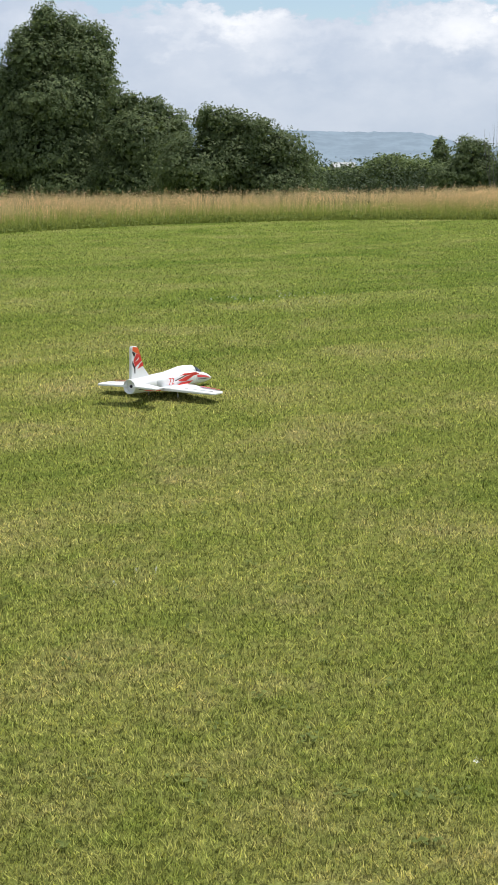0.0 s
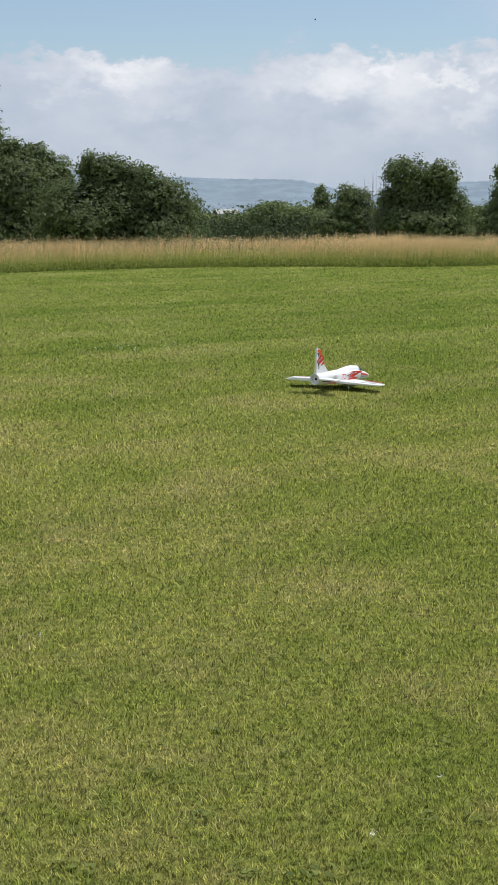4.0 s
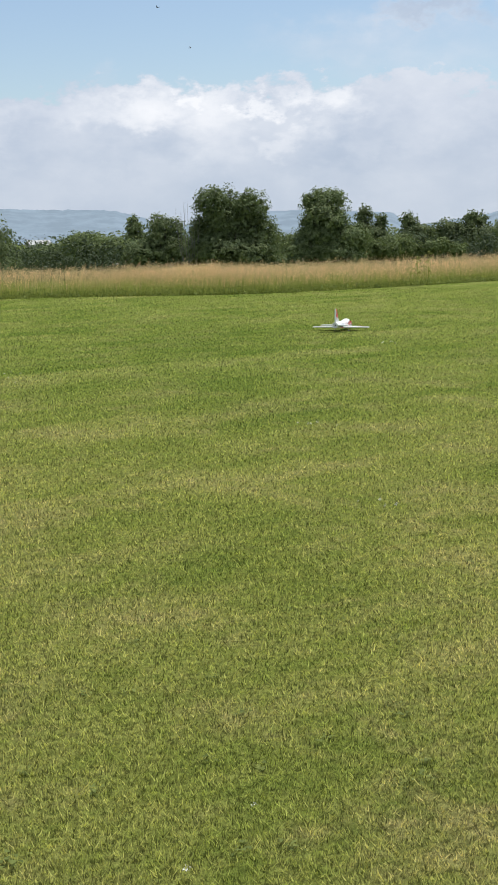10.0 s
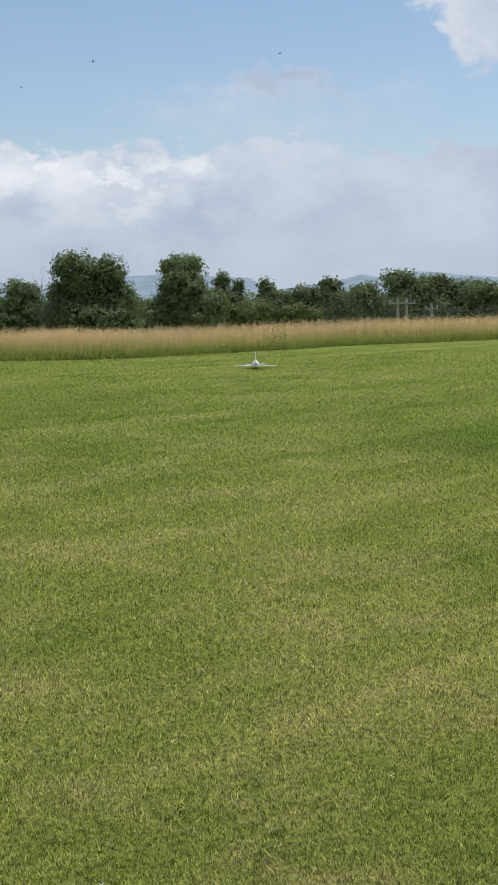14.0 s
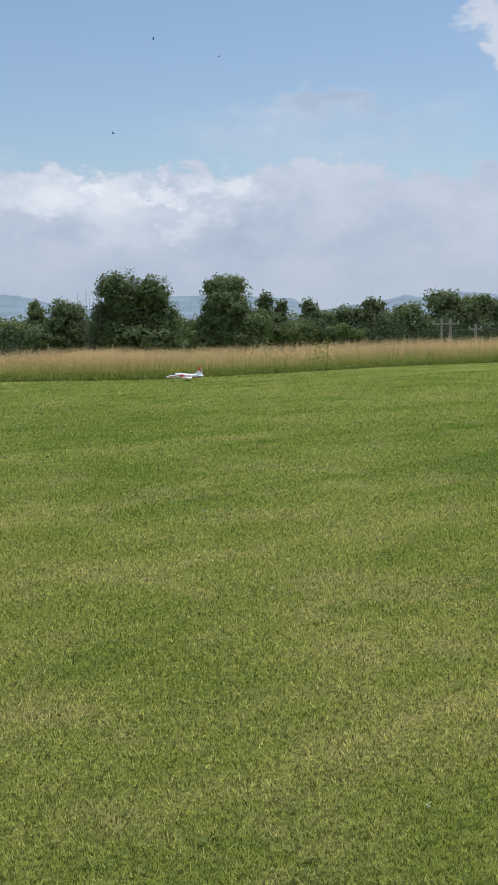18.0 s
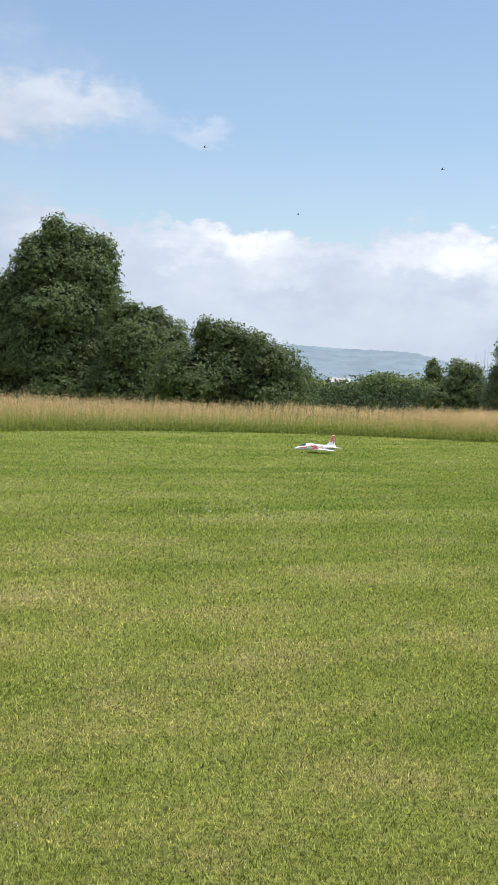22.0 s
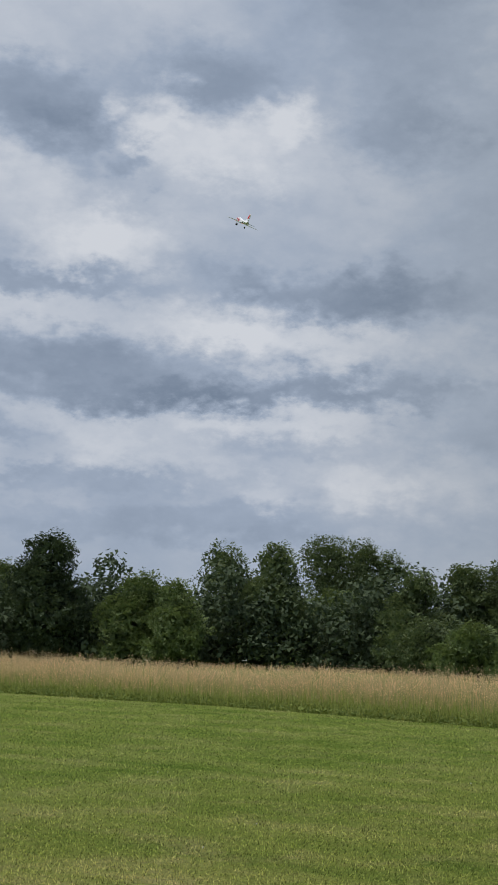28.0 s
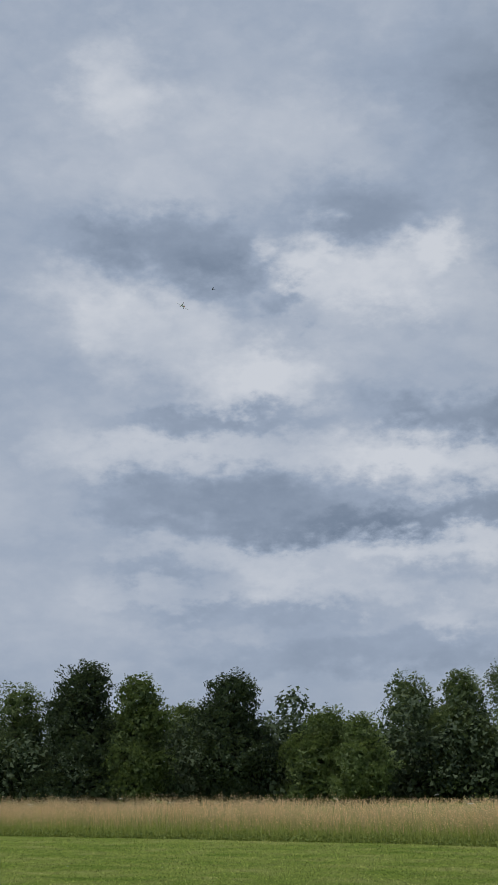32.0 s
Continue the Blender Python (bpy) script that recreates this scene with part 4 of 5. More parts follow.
tree("broad", "broadleaf tree in the far hedge", 19.6, 112.3, [(-0.4, 2.7, 1.4, 1.1), (0.8, 2.0, 1.3, 1.3), (-0.2, 0.5, 2.5, 1.3)])
tree("light", "pale green scrub on far hedge", 15.4, 125.0, [(1.1, 0.9, 2.9, 1.3), (-2.2, 1.1, 2.1, 1.3), (0.8, 0.3, 2.8, 0.9)])
tree("light", "pale green scrub on far hedge", 9.4, 128.6, [(1.6, -0.2, 2.1, 1.1), (-1.8, -0.5, 2.3, 1.0), (0.2, -0.6, 3.4, 0.9)])
tree("light", "green shrub on far hedge", 20.7, 115.1, [(1.3, 0.3, 2.1, 1.5), (-1.8, 0.3, 2.6, 0.8)])
tree("broad", "dark oak with twin rounded tops", 20.7, 90.6, [(-1.2, 4.0, 1.7, 1.4), (1.2, 3.6, 1.7, 1.5), (-0.1, 2.4, 2.5, 2.0), (-0.9, 0.8, 2.1, 1.2), (-2.4, 2.0, 0.9, 1.6), (1.8, 1.1, 2.0, 1.7)])
tree("broad", "solitary tree with leaning open top", 29.7, 97.6, [(0.3, 4.3, 1.8, 1.2), (-1.1, 4.3, 0.8, 0.7), (0.5, 2.7, 1.9, 1.3), (1.8, 1.3, 2.2, 1.5), (-1.9, 0.5, 2.2, 1.3), (-0.8, 1.6, 1.7, 1.3)])
tree("point", "spiky-topped small trees on the hedge", 39.7, 113.2, [(-1.3, 3.3, 0.9, 1.1), (0.3, 2.7, 0.7, 1.1), (-1.1, 1.3, 2.1, 1.5), (1.5, 0.4, 2.1, 1.4)])
tree("light", "green scrub on the hedge", 32.9, 109.1, [(-3.8, 0.3, 2.5, 1.2), (0.1, 0.3, 3.0, 0.9), (4.1, 0.3, 3.0, 0.9)])
tree("broad", "low broadleaf tree on the hedge", 44.4, 117.9, [(0.1, 2.8, 1.0, 0.9), (0.9, 1.2, 2.2, 1.5), (-1.4, 0.3, 2.2, 1.0)])
tree("broad", "low broadleaf trees on the hedge", 51.8, 121.4, [(-1.9, 1.8, 2.7, 1.2), (1.0, 2.8, 1.5, 1.1), (2.2, 1.0, 2.8, 1.5), (-1.3, 0.3, 3.5, 1.1)])
tree("light", "pale green tree on the hedge", 55.0, 116.7, [(-0.3, 2.0, 1.9, 1.3), (0.2, 0.6, 2.6, 1.3)])
tree("broad", "low broadleaf tree on the hedge", 65.3, 128.3, [(-1.0, 3.4, 2.4, 1.3), (1.6, 2.6, 1.8, 1.2), (-0.1, 0.8, 4.5, 1.5)])
tree("broad", "low broadleaf tree on the hedge", 71.7, 128.3, [(-2.0, 2.7, 2.5, 1.2), (1.5, 2.2, 2.6, 1.4)])
tree("light", "pale green tree on the hedge", 64.1, 108.5, [(-0.4, 1.7, 2.2, 1.5), (0.5, 0.4, 2.2, 1.1)])
tree("light", "green scrub on the hedge", 37.7, 110.7, [(-4.3, 0.3, 3.1, 1.0), (0.4, 0.3, 3.1, 0.9), (5.6, 0.3, 3.1, 0.7)])
tree("broad", "low broadleaf trees on the hedge", 80.2, 119.6, [(-3.5, 2.6, 3.2, 1.7), (-1.1, 1.0, 3.8, 1.7), (3.7, 2.2, 3.8, 1.8)])


def wood_edge():
    """The stretch of woodland edge between the hedge trees and the great spreading tree."""
    rng = random.Random(77)
    kinds = (("broad", "dark green broadleaf tree in the woodland edge"), ("open", "airy mid-green tree in the woodland edge"), ("layer", "dark layered broadleaf tree with hanging sprays"), ("broad", "dense rounded tree in the woodland edge"))
    for k in range(13):
        turn = 62 + k * 3.9 + rng.uniform(-0.8, 0.8)
        dist = rng.uniform(62, 74)
        w = heading(turn, 0)
        top = rng.uniform(6.2, 9.0)
        lobes = [(0, top * 0.3, 2.6, top * 0.27), (rng.uniform(-1.4, -0.6), top * 0.58, 2.0, top * 0.2), (rng.uniform(0.6, 1.4), top * 0.55, 2.0, top * 0.2), (rng.uniform(-0.6, 0.6), top * 0.82, 1.5, top * 0.18), (rng.uniform(-1.2, 1.2), top * 0.74, 1.3, top * 0.15)]
        tree(*kinds[k % 4], w.x * dist, w.y * dist, lobes)
        if k % 2:
            w = heading(turn + 1.5, 0)
            tree("light", "light green hedge shrub by tall grass", w.x * 44, w.y * 44, [(-1.5, 0.9, 1.6, 0.7), (0, 1.2, 1.5, 0.8), (1.6, 0.8, 1.7, 0.6)])


wood_edge()


def behind_wood():
    """Lower trees that close the gaps behind the woodland edge."""
    rng = random.Random(5)
    kinds = (("broad", "dark green broadleaf tree deep in the wood"), ("open", "mid-green tree deep in the wood"), ("light", "pale green understorey tree in the wood"))
    for k in range(17):
        w = heading(113 + k * 3.1 + rng.uniform(-0.7, 0.7), 0)
        dist, top = rng.uniform(82, 88), rng.uniform(4.6, 6.4)
        tree(*kinds[k % 3], w.x * dist, w.y * dist, [(rng.uniform(-1, 1), top * 0.74, 2.1, top * 0.26), (rng.uniform(-2.2, -1.2), top * 0.55, 1.9, top * 0.24), (rng.uniform(1.2, 2.2), top * 0.58, 1.9, top * 0.24)])


behind_wood()

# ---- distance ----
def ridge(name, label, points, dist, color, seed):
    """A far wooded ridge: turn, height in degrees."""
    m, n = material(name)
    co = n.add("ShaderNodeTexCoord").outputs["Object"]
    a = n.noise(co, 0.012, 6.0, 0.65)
    # blue distance haze lies in the colour, and emission adds its pale glow
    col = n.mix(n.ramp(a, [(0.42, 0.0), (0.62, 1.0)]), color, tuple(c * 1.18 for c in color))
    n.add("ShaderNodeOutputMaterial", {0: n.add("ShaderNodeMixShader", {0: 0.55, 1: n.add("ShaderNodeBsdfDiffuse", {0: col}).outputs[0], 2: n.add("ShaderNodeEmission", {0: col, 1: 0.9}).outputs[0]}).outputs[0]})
    rng = np.random.default_rng(seed)
    turn = np.arange(points[0][0], points[-1][0], 0.12)
    el = np.interp(turn, [p[0] for p in points], [p[1] for p in points]) + rng.normal(0, 0.012, len(turn))
    vs, fs = [], []
    for t, e in zip(turn, el):
        w = heading(t, 0)
        for k in range(6):
            u = k / 5
            r = dist * (0.86 + 0.14 * u)
            vs.append((w.x * r, w.y * r, max(0, e) * math.pi / 180 * dist * (u ** 0.8) - 6 * (1 - u)))
        vs.append((w.x * dist * 1.02, w.y * dist * 1.02, -6))
    for i in range(len(turn) - 1):
        for k in range(6):
            fs.append((i * 7 + k, i * 7 + 7 + k, i * 7 + 8 + k, i * 7 + k + 1))
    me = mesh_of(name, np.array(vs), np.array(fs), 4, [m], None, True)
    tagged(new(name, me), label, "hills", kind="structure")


ridge("backdrop_ridge", "wooded ridge along the horizon, blue haze put into its colour", [(-75, 0.8), (-50, 1.0), (-36, 0.8), (-31, 0.82), (-29.8, 0.91), (-27.1, 1.19), (-25.8, 0.87), (-25, 1.06), (-24.1, 0.83), (-21, 0.4), (-20.4, 0.6), (-20, 0.98), (-16.5, 1.17), (-14.4, 1.15), (-12, 0.7), (-9.6, 0.58), (-9, 0.97), (-7.5, 1.33), (-4, 1.40), (-1.3, 1.54), (4, 1.9), (13, 2.84), (20, 3.2), (30, 3.8), (40, 3.9), (60, 3.2), (80, 2.4), (100, 1.6)], 4200, (0.25, 0.32, 0.39), 3)


def undergrowth():
    """Scrub that closes the foot of the trees, coloured dark for shade there."""
    rng = np.random.default_rng(12)
    vs = []
    for t in np.arange(-40, 168, 0.5):
        r0 = float(np.interp(t, [-40, -5, 12, 20, 60, 100, 130, 140, 168], [125, 118, 86, 68, 62, 66, 80, 77, 76]))
        top = float(np.interp(t, [-40, -5, -2, 12, 20, 40, 60, 100, 110, 168], [1.5, 1.0, 1.9, 4.2, 4.4, 5.2, 5.4, 5.6, 5.6, 4.7]))
        top *= 1 + 0.16 * math.sin(t * 0.9) + 0.14 * math.sin(t * 2.3 + 1)
        for k in range(6):
            w = heading(t + rng.uniform(-0.4, 0.4), 0)
            r = r0 * rng.uniform(0.97, 1.05)
            low = ground_z(w.x * r, w.y * r)
            h = low + (top - low) * (0.85 * k / 5 + rng.uniform(-0.08, 0.08))
            s = rng.uniform(0.9, 1.7) * (r0 / 75)
            n = 300 if r0 > 90 else 120
            d = rng.normal(0, 1, (n, 3))
            d /= np.linalg.norm(d, axis=1)[:, None]
            d *= rng.uniform(0.5, 1.0, n)[:, None]
            k = np.array([w.x * r, w.y * r, h]) + d * (s, s, min(s, 0.3 * (top - low)))
            k = k[k[:, 2] > low]
            vs.append(leaf_tris(rng, k, d[:len(k)], r0 * (0.0015 if r0 > 90 else 0.0029)))
        # low bramble in front, down to the ground
        for _ in range(3 if 14 < t < 75 else 0):
            w = heading(t + rng.uniform(-0.4, 0.4), 0)
            r = r0 * rng.uniform(0.88, 0.95)
            d = rng.uniform(-1, 1, (110, 3))
            low = ground_z(w.x * r, w.y * r)
            k = np.array([w.x * r, w.y * r, low + 0.35]) + d * (0.7, 0.7, 0.35) * rng.uniform(0.5, 1.5)
            vs.append(leaf_tris(rng, k, d, r0 * 0.0026))
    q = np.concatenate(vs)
    tagged(new("undergrowth", leaf_mesh("undergrowth", q, LEAF_SHADED)), "tangled scrub along the foot of the trees, shade put into its colour", "scrub", kind="stuff")


undergrowth()


def far_woods():
    """Distant tree belts between the hedge and the ridge."""
    rng = np.random.default_rng(8)
    vs = []
    for _ in range(620):
        t = rng.uniform(-34, 10)
        r = rng.uniform(240, 420)
        w = heading(t, 0)
        h = rng.uniform(7.5, 11.5) * (0.8 if -5.6 < t < -3.2 else 1.0)
        n = 110
        d = rng.normal(0, 1, (n, 3))
        d /= np.linalg.norm(d, axis=1)[:, None]
        d *= rng.uniform(0.4, 1.0, n)[:, None]
        k = np.array([w.x * r, w.y * r, -7 + h * 0.55]) + d * (h * 0.42, h * 0.42, h * 0.45)
        vs.append(leaf_tris(rng, k, d, 0.75))
    q = np.concatenate(vs)
    tagged(new("far_woods", leaf_mesh("far_woods", q, LEAF_MID)), "distant belts of dark trees in the valley", "woods", kind="stuff")


far_woods()


def bare_tree(x, y, top, spread, label, n, seed):
    """A leafless tree: forking grey limbs."""
    rng = np.random.default_rng(seed)
    low = ground_z(x, y)
    root = tagged(new("bare_tree"), label, "tree", "hedge and woodland trees")
    root.location = (x, y, low)
    top -= low
    right = Vector((y, -x, 0)).normalized()
    part("trunk", tubes("trunk", [[(0, 0, -0.1, 0.09), (0.02, 0, top * 0.2, 0.08), (0.04, 0, top * 0.38, 0.055)]], DEAD_WOOD, 7), root)
    for k in range(n):
        s = (k + 0.5) / n * 2 - 1
        end = right * s * spread + Vector((0, rng.uniform(-0.3, 0.3) * spread, top * rng.uniform(0.82, 1.0) * (1 - 0.18 * abs(s))))
        start = Vector((0.02, 0, top * rng.uniform(0.1, 0.36)))
        mid = start.lerp(end, 0.5) + right * s * spread * 0.18
        runs = [[(*start, 0.03), (*mid, 0.017), (*end, 0.004)]]
        for _ in range(7):
            u = rng.uniform(0.3, 0.95)
            a = start.lerp(mid, u * 2) if u < 0.5 else mid.lerp(end, u * 2 - 1)
            e = a + Vector(rng.normal(0, 0.22, 3)) * spread * 0.6 + Vector((0, 0, top * 0.12))
            runs.append([(*a, 0.009), (*a.lerp(e, 0.5), 0.006), (*e, 0.003)])
        part("limb", tubes("limb", runs, DEAD_WOOD, 5), root)
    return root


def turned(turn, dist):
    w = heading(turn, 0)
    return w.x * dist, w.y * dist


bare_tree(*turned(24.0, 52), 5.2, 1.15, "dead grey bare tree standing before dark maples", 9, 41)
bare_tree(*turned(-10.9, 92), 5.4, 1.0, "bare grey twigs beside a dark oak", 7, 42)


def build_barn():
    x, y = turned(-4.3, 520)
    barn = tagged(new("barn"), "distant pale farm building with metal roof", "building")
    barn.matrix_world = pose(x, y, -7, 0, 0, 14)
    w, d, h, r = 4.4, 3.6, 7.4, 9.0
    bm = bmesh.new()
    bmesh.ops.create_cube(bm, size=1, matrix=Matrix.Translation((0, 0, h / 2)) @ Matrix.Diagonal((w * 2, d * 2, h, 1)))
    part("wall", bm_mesh("wall", bm, BARN_WALL), barn)
    for s in (1, -1):
        bm = bmesh.new()
        q = [(-w - 0.3, s * (d + 0.4), h - 0.3), (w + 0.3, s * (d + 0.4), h - 0.3), (w + 0.3, 0, r), (-w - 0.3, 0, r)]
        lo = [bm.verts.new(p) for p in q]
        hi = [bm.verts.new((p[0], p[1], p[2] + 0.18)) for p in q]
        bm.faces.new(lo), bm.faces.new(hi)
        for k in range(4):
            bm.faces.new((lo[k], lo[(k + 1) % 4], hi[(k + 1) % 4], hi[k]))
        part("roof", bm_mesh("roof", bm, ROOF), barn, "pale metal roof slope")
    for k in (-2.6, 0.0, 2.6):
        bm = bmesh.new()
        bmesh.ops.create_cube(bm, size=1, matrix=Matrix.Translation((k, -d - 0.05, 5.2)) @ Matrix.Diagonal((1.2, 0.12, 1.4, 1)))
        part("window", bm_mesh("window", bm, GLASS), barn, "dark window")


build_barn()


def build_poles():
    tops = []
    for turn, dist, size in ((-26.57, 112, 1.0), (-26.95, 113, 1.0), (-28.05, 112, 0.7), (-31.5, 115, 0.8)):
        x, y = turned(turn, dist)
        pole = tagged(new("utility_pole"), "weathered wooden power pole with crossarm", "utility pole", "power line poles")
        pole.matrix_world = pose(x, y, -7, 0, 0, turn)
        top = 8.5 if size == 1.0 else 8.0
        part("post", tubes("post", [[(0, 0, -0.2, 0.19), (0, 0, 4, 0.16), (0, 0, top, 0.12)]], POLE, 10), pole)
        bm = bmesh.new()
        bmesh.ops.create_cube(bm, size=1, matrix=Matrix.Translation((0, -0.16, top - 0.45)) @ Matrix.Diagonal((1.6 * size, 0.12, 0.14, 1)))
        part("crossarm", bm_mesh("crossarm", bm, POLE), pole)
        for k in (-0.7, 0.7):
            part("insulator", tubes("insulator", [[(k * size, -0.16, top - 0.4, 0.05), (k * size, -0.16, top - 0.28, 0.07), (k * size, -0.16, top - 0.18, 0.04)]], GREY, 8), pole)
        tops.append(Vector((x, y, top - 7 - 0.2)))
    for a, b in zip(tops[2:], tops[3:]):
        for k in (-0.5, 0.5):
            run = [(*(a.lerp(b, i / 10) + Vector((k, 0, -0.5 * (1 - (i / 5 - 1) ** 2)))), 0.022) for i in range(11)]
            tagged(new("power_line", tubes("power_line", [run], BLACK, 5)), "dark overhead cable slung between poles", "cable", "power line cables")


build_poles()


# ---- plants at the mown edge ----
def weed(x, y, top, label, mat, seed):
    rng = np.random.default_rng(seed)
    root = tagged(new("meadow_weed"), label, "weed", "weeds in the tall grass")
    root.location = (x, y, 0)
    part("stalk", tubes("stalk", [[(0, 0, -0.02, 0.012), (0.02, 0, top * 0.5, 0.010), (0.03, 0.01, top, 0.005)]], MEADOW_LEAF, 6), root)
    for k in range(12):
        z = top * (0.3 + 0.68 * k / 11)
        a = k * 2.4 + rng.uniform(-0.3, 0.3)
        d = Vector((math.cos(a), math.sin(a), 0.45)).normalized()
        b = Vector((-d.y, d.x, 0)).normalized()
        ln = 0.22 * (1.1 - 0.5 * k / 11)
        o = Vector((0.02, 0, z))
        pts = [o, o + d * ln * 0.4 + b * ln * 0.2, o + d * ln * 0.8 + b * ln * 0.14, o + d * ln + Vector((0, 0, -0.03)), o + d * ln * 0.8 - b * ln * 0.14, o + d * ln * 0.4 - b * ln * 0.2]
        bm = bmesh.new()
        up = [bm.verts.new(p + Vector((0, 0, 0.002))) for p in pts]
        dn = [bm.verts.new(p - Vector((0, 0, 0.002))) for p in pts]
        bm.faces.new(up), bm.faces.new(dn)
        for i in range(6):
            bm.faces.new((up[i], up[(i + 1) % 6], dn[(i + 1) % 6], dn[i]))
        part("leaf", bm_mesh("leaf", bm, mat), root)


weed(*turned(-21.5, 38.8), 1.05, "tall leafy milkweed plant at the mown edge", MEADOW_LEAF, 1)
weed(*turned(-21.0, 39.4), 0.9, "leafy milkweed plant in tall grass", MEADOW_LEAF, 2)
weed(*turned(24.1, 26.9), 0.95, "brown-tipped dock plant in tall grass", LEAF_LIGHT, 3)
weed(*turned(22.2, 27.2), 0.8, "leafy weed in tall grass", LEAF_LIGHT, 4)
weed(*turned(21.1, 27.4), 1.0, "brown-tipped dock plant in tall grass", LEAF_LIGHT, 5)


def wildflowers():
    rng = np.random.default_rng(21)
    first = tagged(new("wildflower"), "white umbel wildflower above straw-coloured grass", "wildflower", "white wildflowers in the meadow")
    part("stem", tubes("stem", [[(0, 0, 0.3, 0.004), (0.01, 0, 0.7, 0.003), (0.015, 0, 1.02, 0.002)]], MEADOW_LEAF, 5), first)
    c = np.stack([rng.normal(0.015, 0.035, 40), rng.normal(0, 0.035, 40), np.full(40, 1.03)], 1)
    q = leaf_tris(rng, c, np.tile((0, 0, 1.0), (40, 1)), 0.018)
    part("umbel", leaf_mesh("umbel", q, PETAL), first, "flat white flower head")
    d = np.gradient(EDGE, axis=0)
    d /= np.linalg.norm(d, axis=1)[:, None]
    out = np.stack([-d[:, 1], d[:, 0]], 1)
    for k in range(41):
        i = int(rng.integers(40, 250)) if k < 38 else int(rng.integers(300, 480))
        p = EDGE[i] + out[i] * rng.uniform(0.2, 4.5)
        m = pose(p[0], p[1], rng.uniform(-0.2, 0.06), rng.normal(0, 5), rng.normal(0, 5), rng.uniform(0, 360))
        if k == 0:
            first.matrix_world = m
        else:
            copy_thing(first, m)


wildflowers()


def clover():
    """White clover heads and pale scraps in the turf."""
    rng = np.random.default_rng(31)
    spots = [(2.34, 6.97, 5), (0.05, 15.0, 26), (0.4, 15.2, 12), (6.3, 17.6, 6), (-0.55, 4.6, 3), (0.62, 3.1, 2), (2.9, 10.2, 5)]
    pts = []
    for x, y, n in spots:
        pts += [(x + rng.normal(0, 0.12 if n < 10 else 0.45), y + rng.normal(0, 0.12 if n < 10 else 0.3)) for _ in range(n)]
    for _ in range(60):
        a, r = radians(rng.uniform(-38, 160)), 2.8 * 13 ** rng.uniform(0, 1)
        pts.append((-math.sin(a) * r, math.cos(a) * r))
    vs = []
    for x, y in pts:
        n = 14
        c = np.array([x, y, 0.03]) + rng.normal(0, 0.005, (n, 3))
        vs.append(leaf_tris(rng, c, c - np.array([x, y, 0.03]), 0.0045))
    q = np.concatenate(vs)
    tagged(new("clover_flowers", leaf_mesh("clover_flowers", q, PETAL)), "tiny white clover heads scattered in the lawn", "clover", kind="stuff")
    vs = []
    for _ in range(420):
        a, r = radians(rng.uniform(-38, 160)), 2.4 * 6 ** rng.uniform(0, 1)
        n = 9
        c = np.array([-math.sin(a) * r, math.cos(a) * r, 0.013]) + rng.normal(0, 0.02, (n, 3)) * (1, 1, 0.25)
        vs.append(leaf_tris(rng, c, np.tile((0, 0, 1.5), (n, 1)), 0.013))
    q = np.concatenate(vs)
    tagged(new("clover_leaves", leaf_mesh("clover_leaves", q, MEADOW_HERB)), "small clumps of broad-leaved clover in the lawn", "clover", kind="stuff")


clover()


# ---- model jet ----
def loft(name, stations, mat, sides=20, power=2.3):
    """A hull through stations (x, z, half width, half height)."""
    vs, fs = [], []
    for x, z, w, h in stations:
        for k in range(sides):
            a = 2 * math.pi * k / sides
            c, s = math.cos(a), math.sin(a)
            vs.append((x, w * math.copysign(abs(c) ** (2 / power), c), z + h * math.copysign(abs(s) ** (2 / power), s)))
    for i in range(len(stations) - 1):
        for k in range(sides):
            k2 = (k + 1) % sides
            fs.append((i * sides + k, i * sides + k2, (i + 1) * sides + k2, (i + 1) * sides + k))
    bm = bmesh.new()
    bv = [bm.verts.new(v) for v in vs]
    for f in fs:
        bm.faces.new([bv[i] for i in f])
    bm.faces.new(bv[:sides])
    bm.faces.new(bv[-sides:])
    return bm_mesh(name, bm, mat, True)


def slab(name, outline, thick, mat, place, edge=0.35):
    """A thin rounded surface: outline (a, b) in the plane, place maps (a, b, c) to space."""
    bm = bmesh.new()
    cx = sum(p[0] for p in outline) / len(outline)
    cy = sum(p[1] for p in outline) / len(outline)
    rings = []
    for c, k in ((-0.5, 0.965), (-0.28, 1.0), (0.28, 1.0), (0.5, 0.965)):
        rings.append([bm.verts.new(place(cx + (a - cx) * k, cy + (b - cy) * k, c * thick)) for a, b in outline])
    n = len(outline)
    for r0, r1 in zip(rings, rings[1:]):
        for i in range(n):
            bm.faces.new((r0[i], r0[(i + 1) % n], r1[(i + 1) % n], r1[i]))
    bm.faces.new(rings[0])
    bm.faces.new(rings[-1])
    return bm_mesh(name, bm, mat)


def decal(name, outline, mat, jet, place, label=""):
    bm = bmesh.new()
    bm.faces.new([bm.verts.new(place(*p)) for p in outline])
    ob = part(name, bm_mesh(name, bm, mat), jet, label)
    return ob


HULL = [(0.555, 0.118, 0.003, 0.003), (0.535, 0.120, 0.014, 0.012), (0.48, 0.126, 0.030, 0.026), (0.40, 0.134, 0.044, 0.038), (0.30, 0.141, 0.056, 0.050), (0.20, 0.146, 0.062, 0.055), (0.08, 0.147, 0.066, 0.057), (-0.08, 0.147, 0.062, 0.055), (-0.22, 0.147, 0.055, 0.051), (-0.34, 0.148, 0.050, 0.047), (-0.43, 0.148, 0.046, 0.045), (-0.46, 0.148, 0.043, 0.043)]


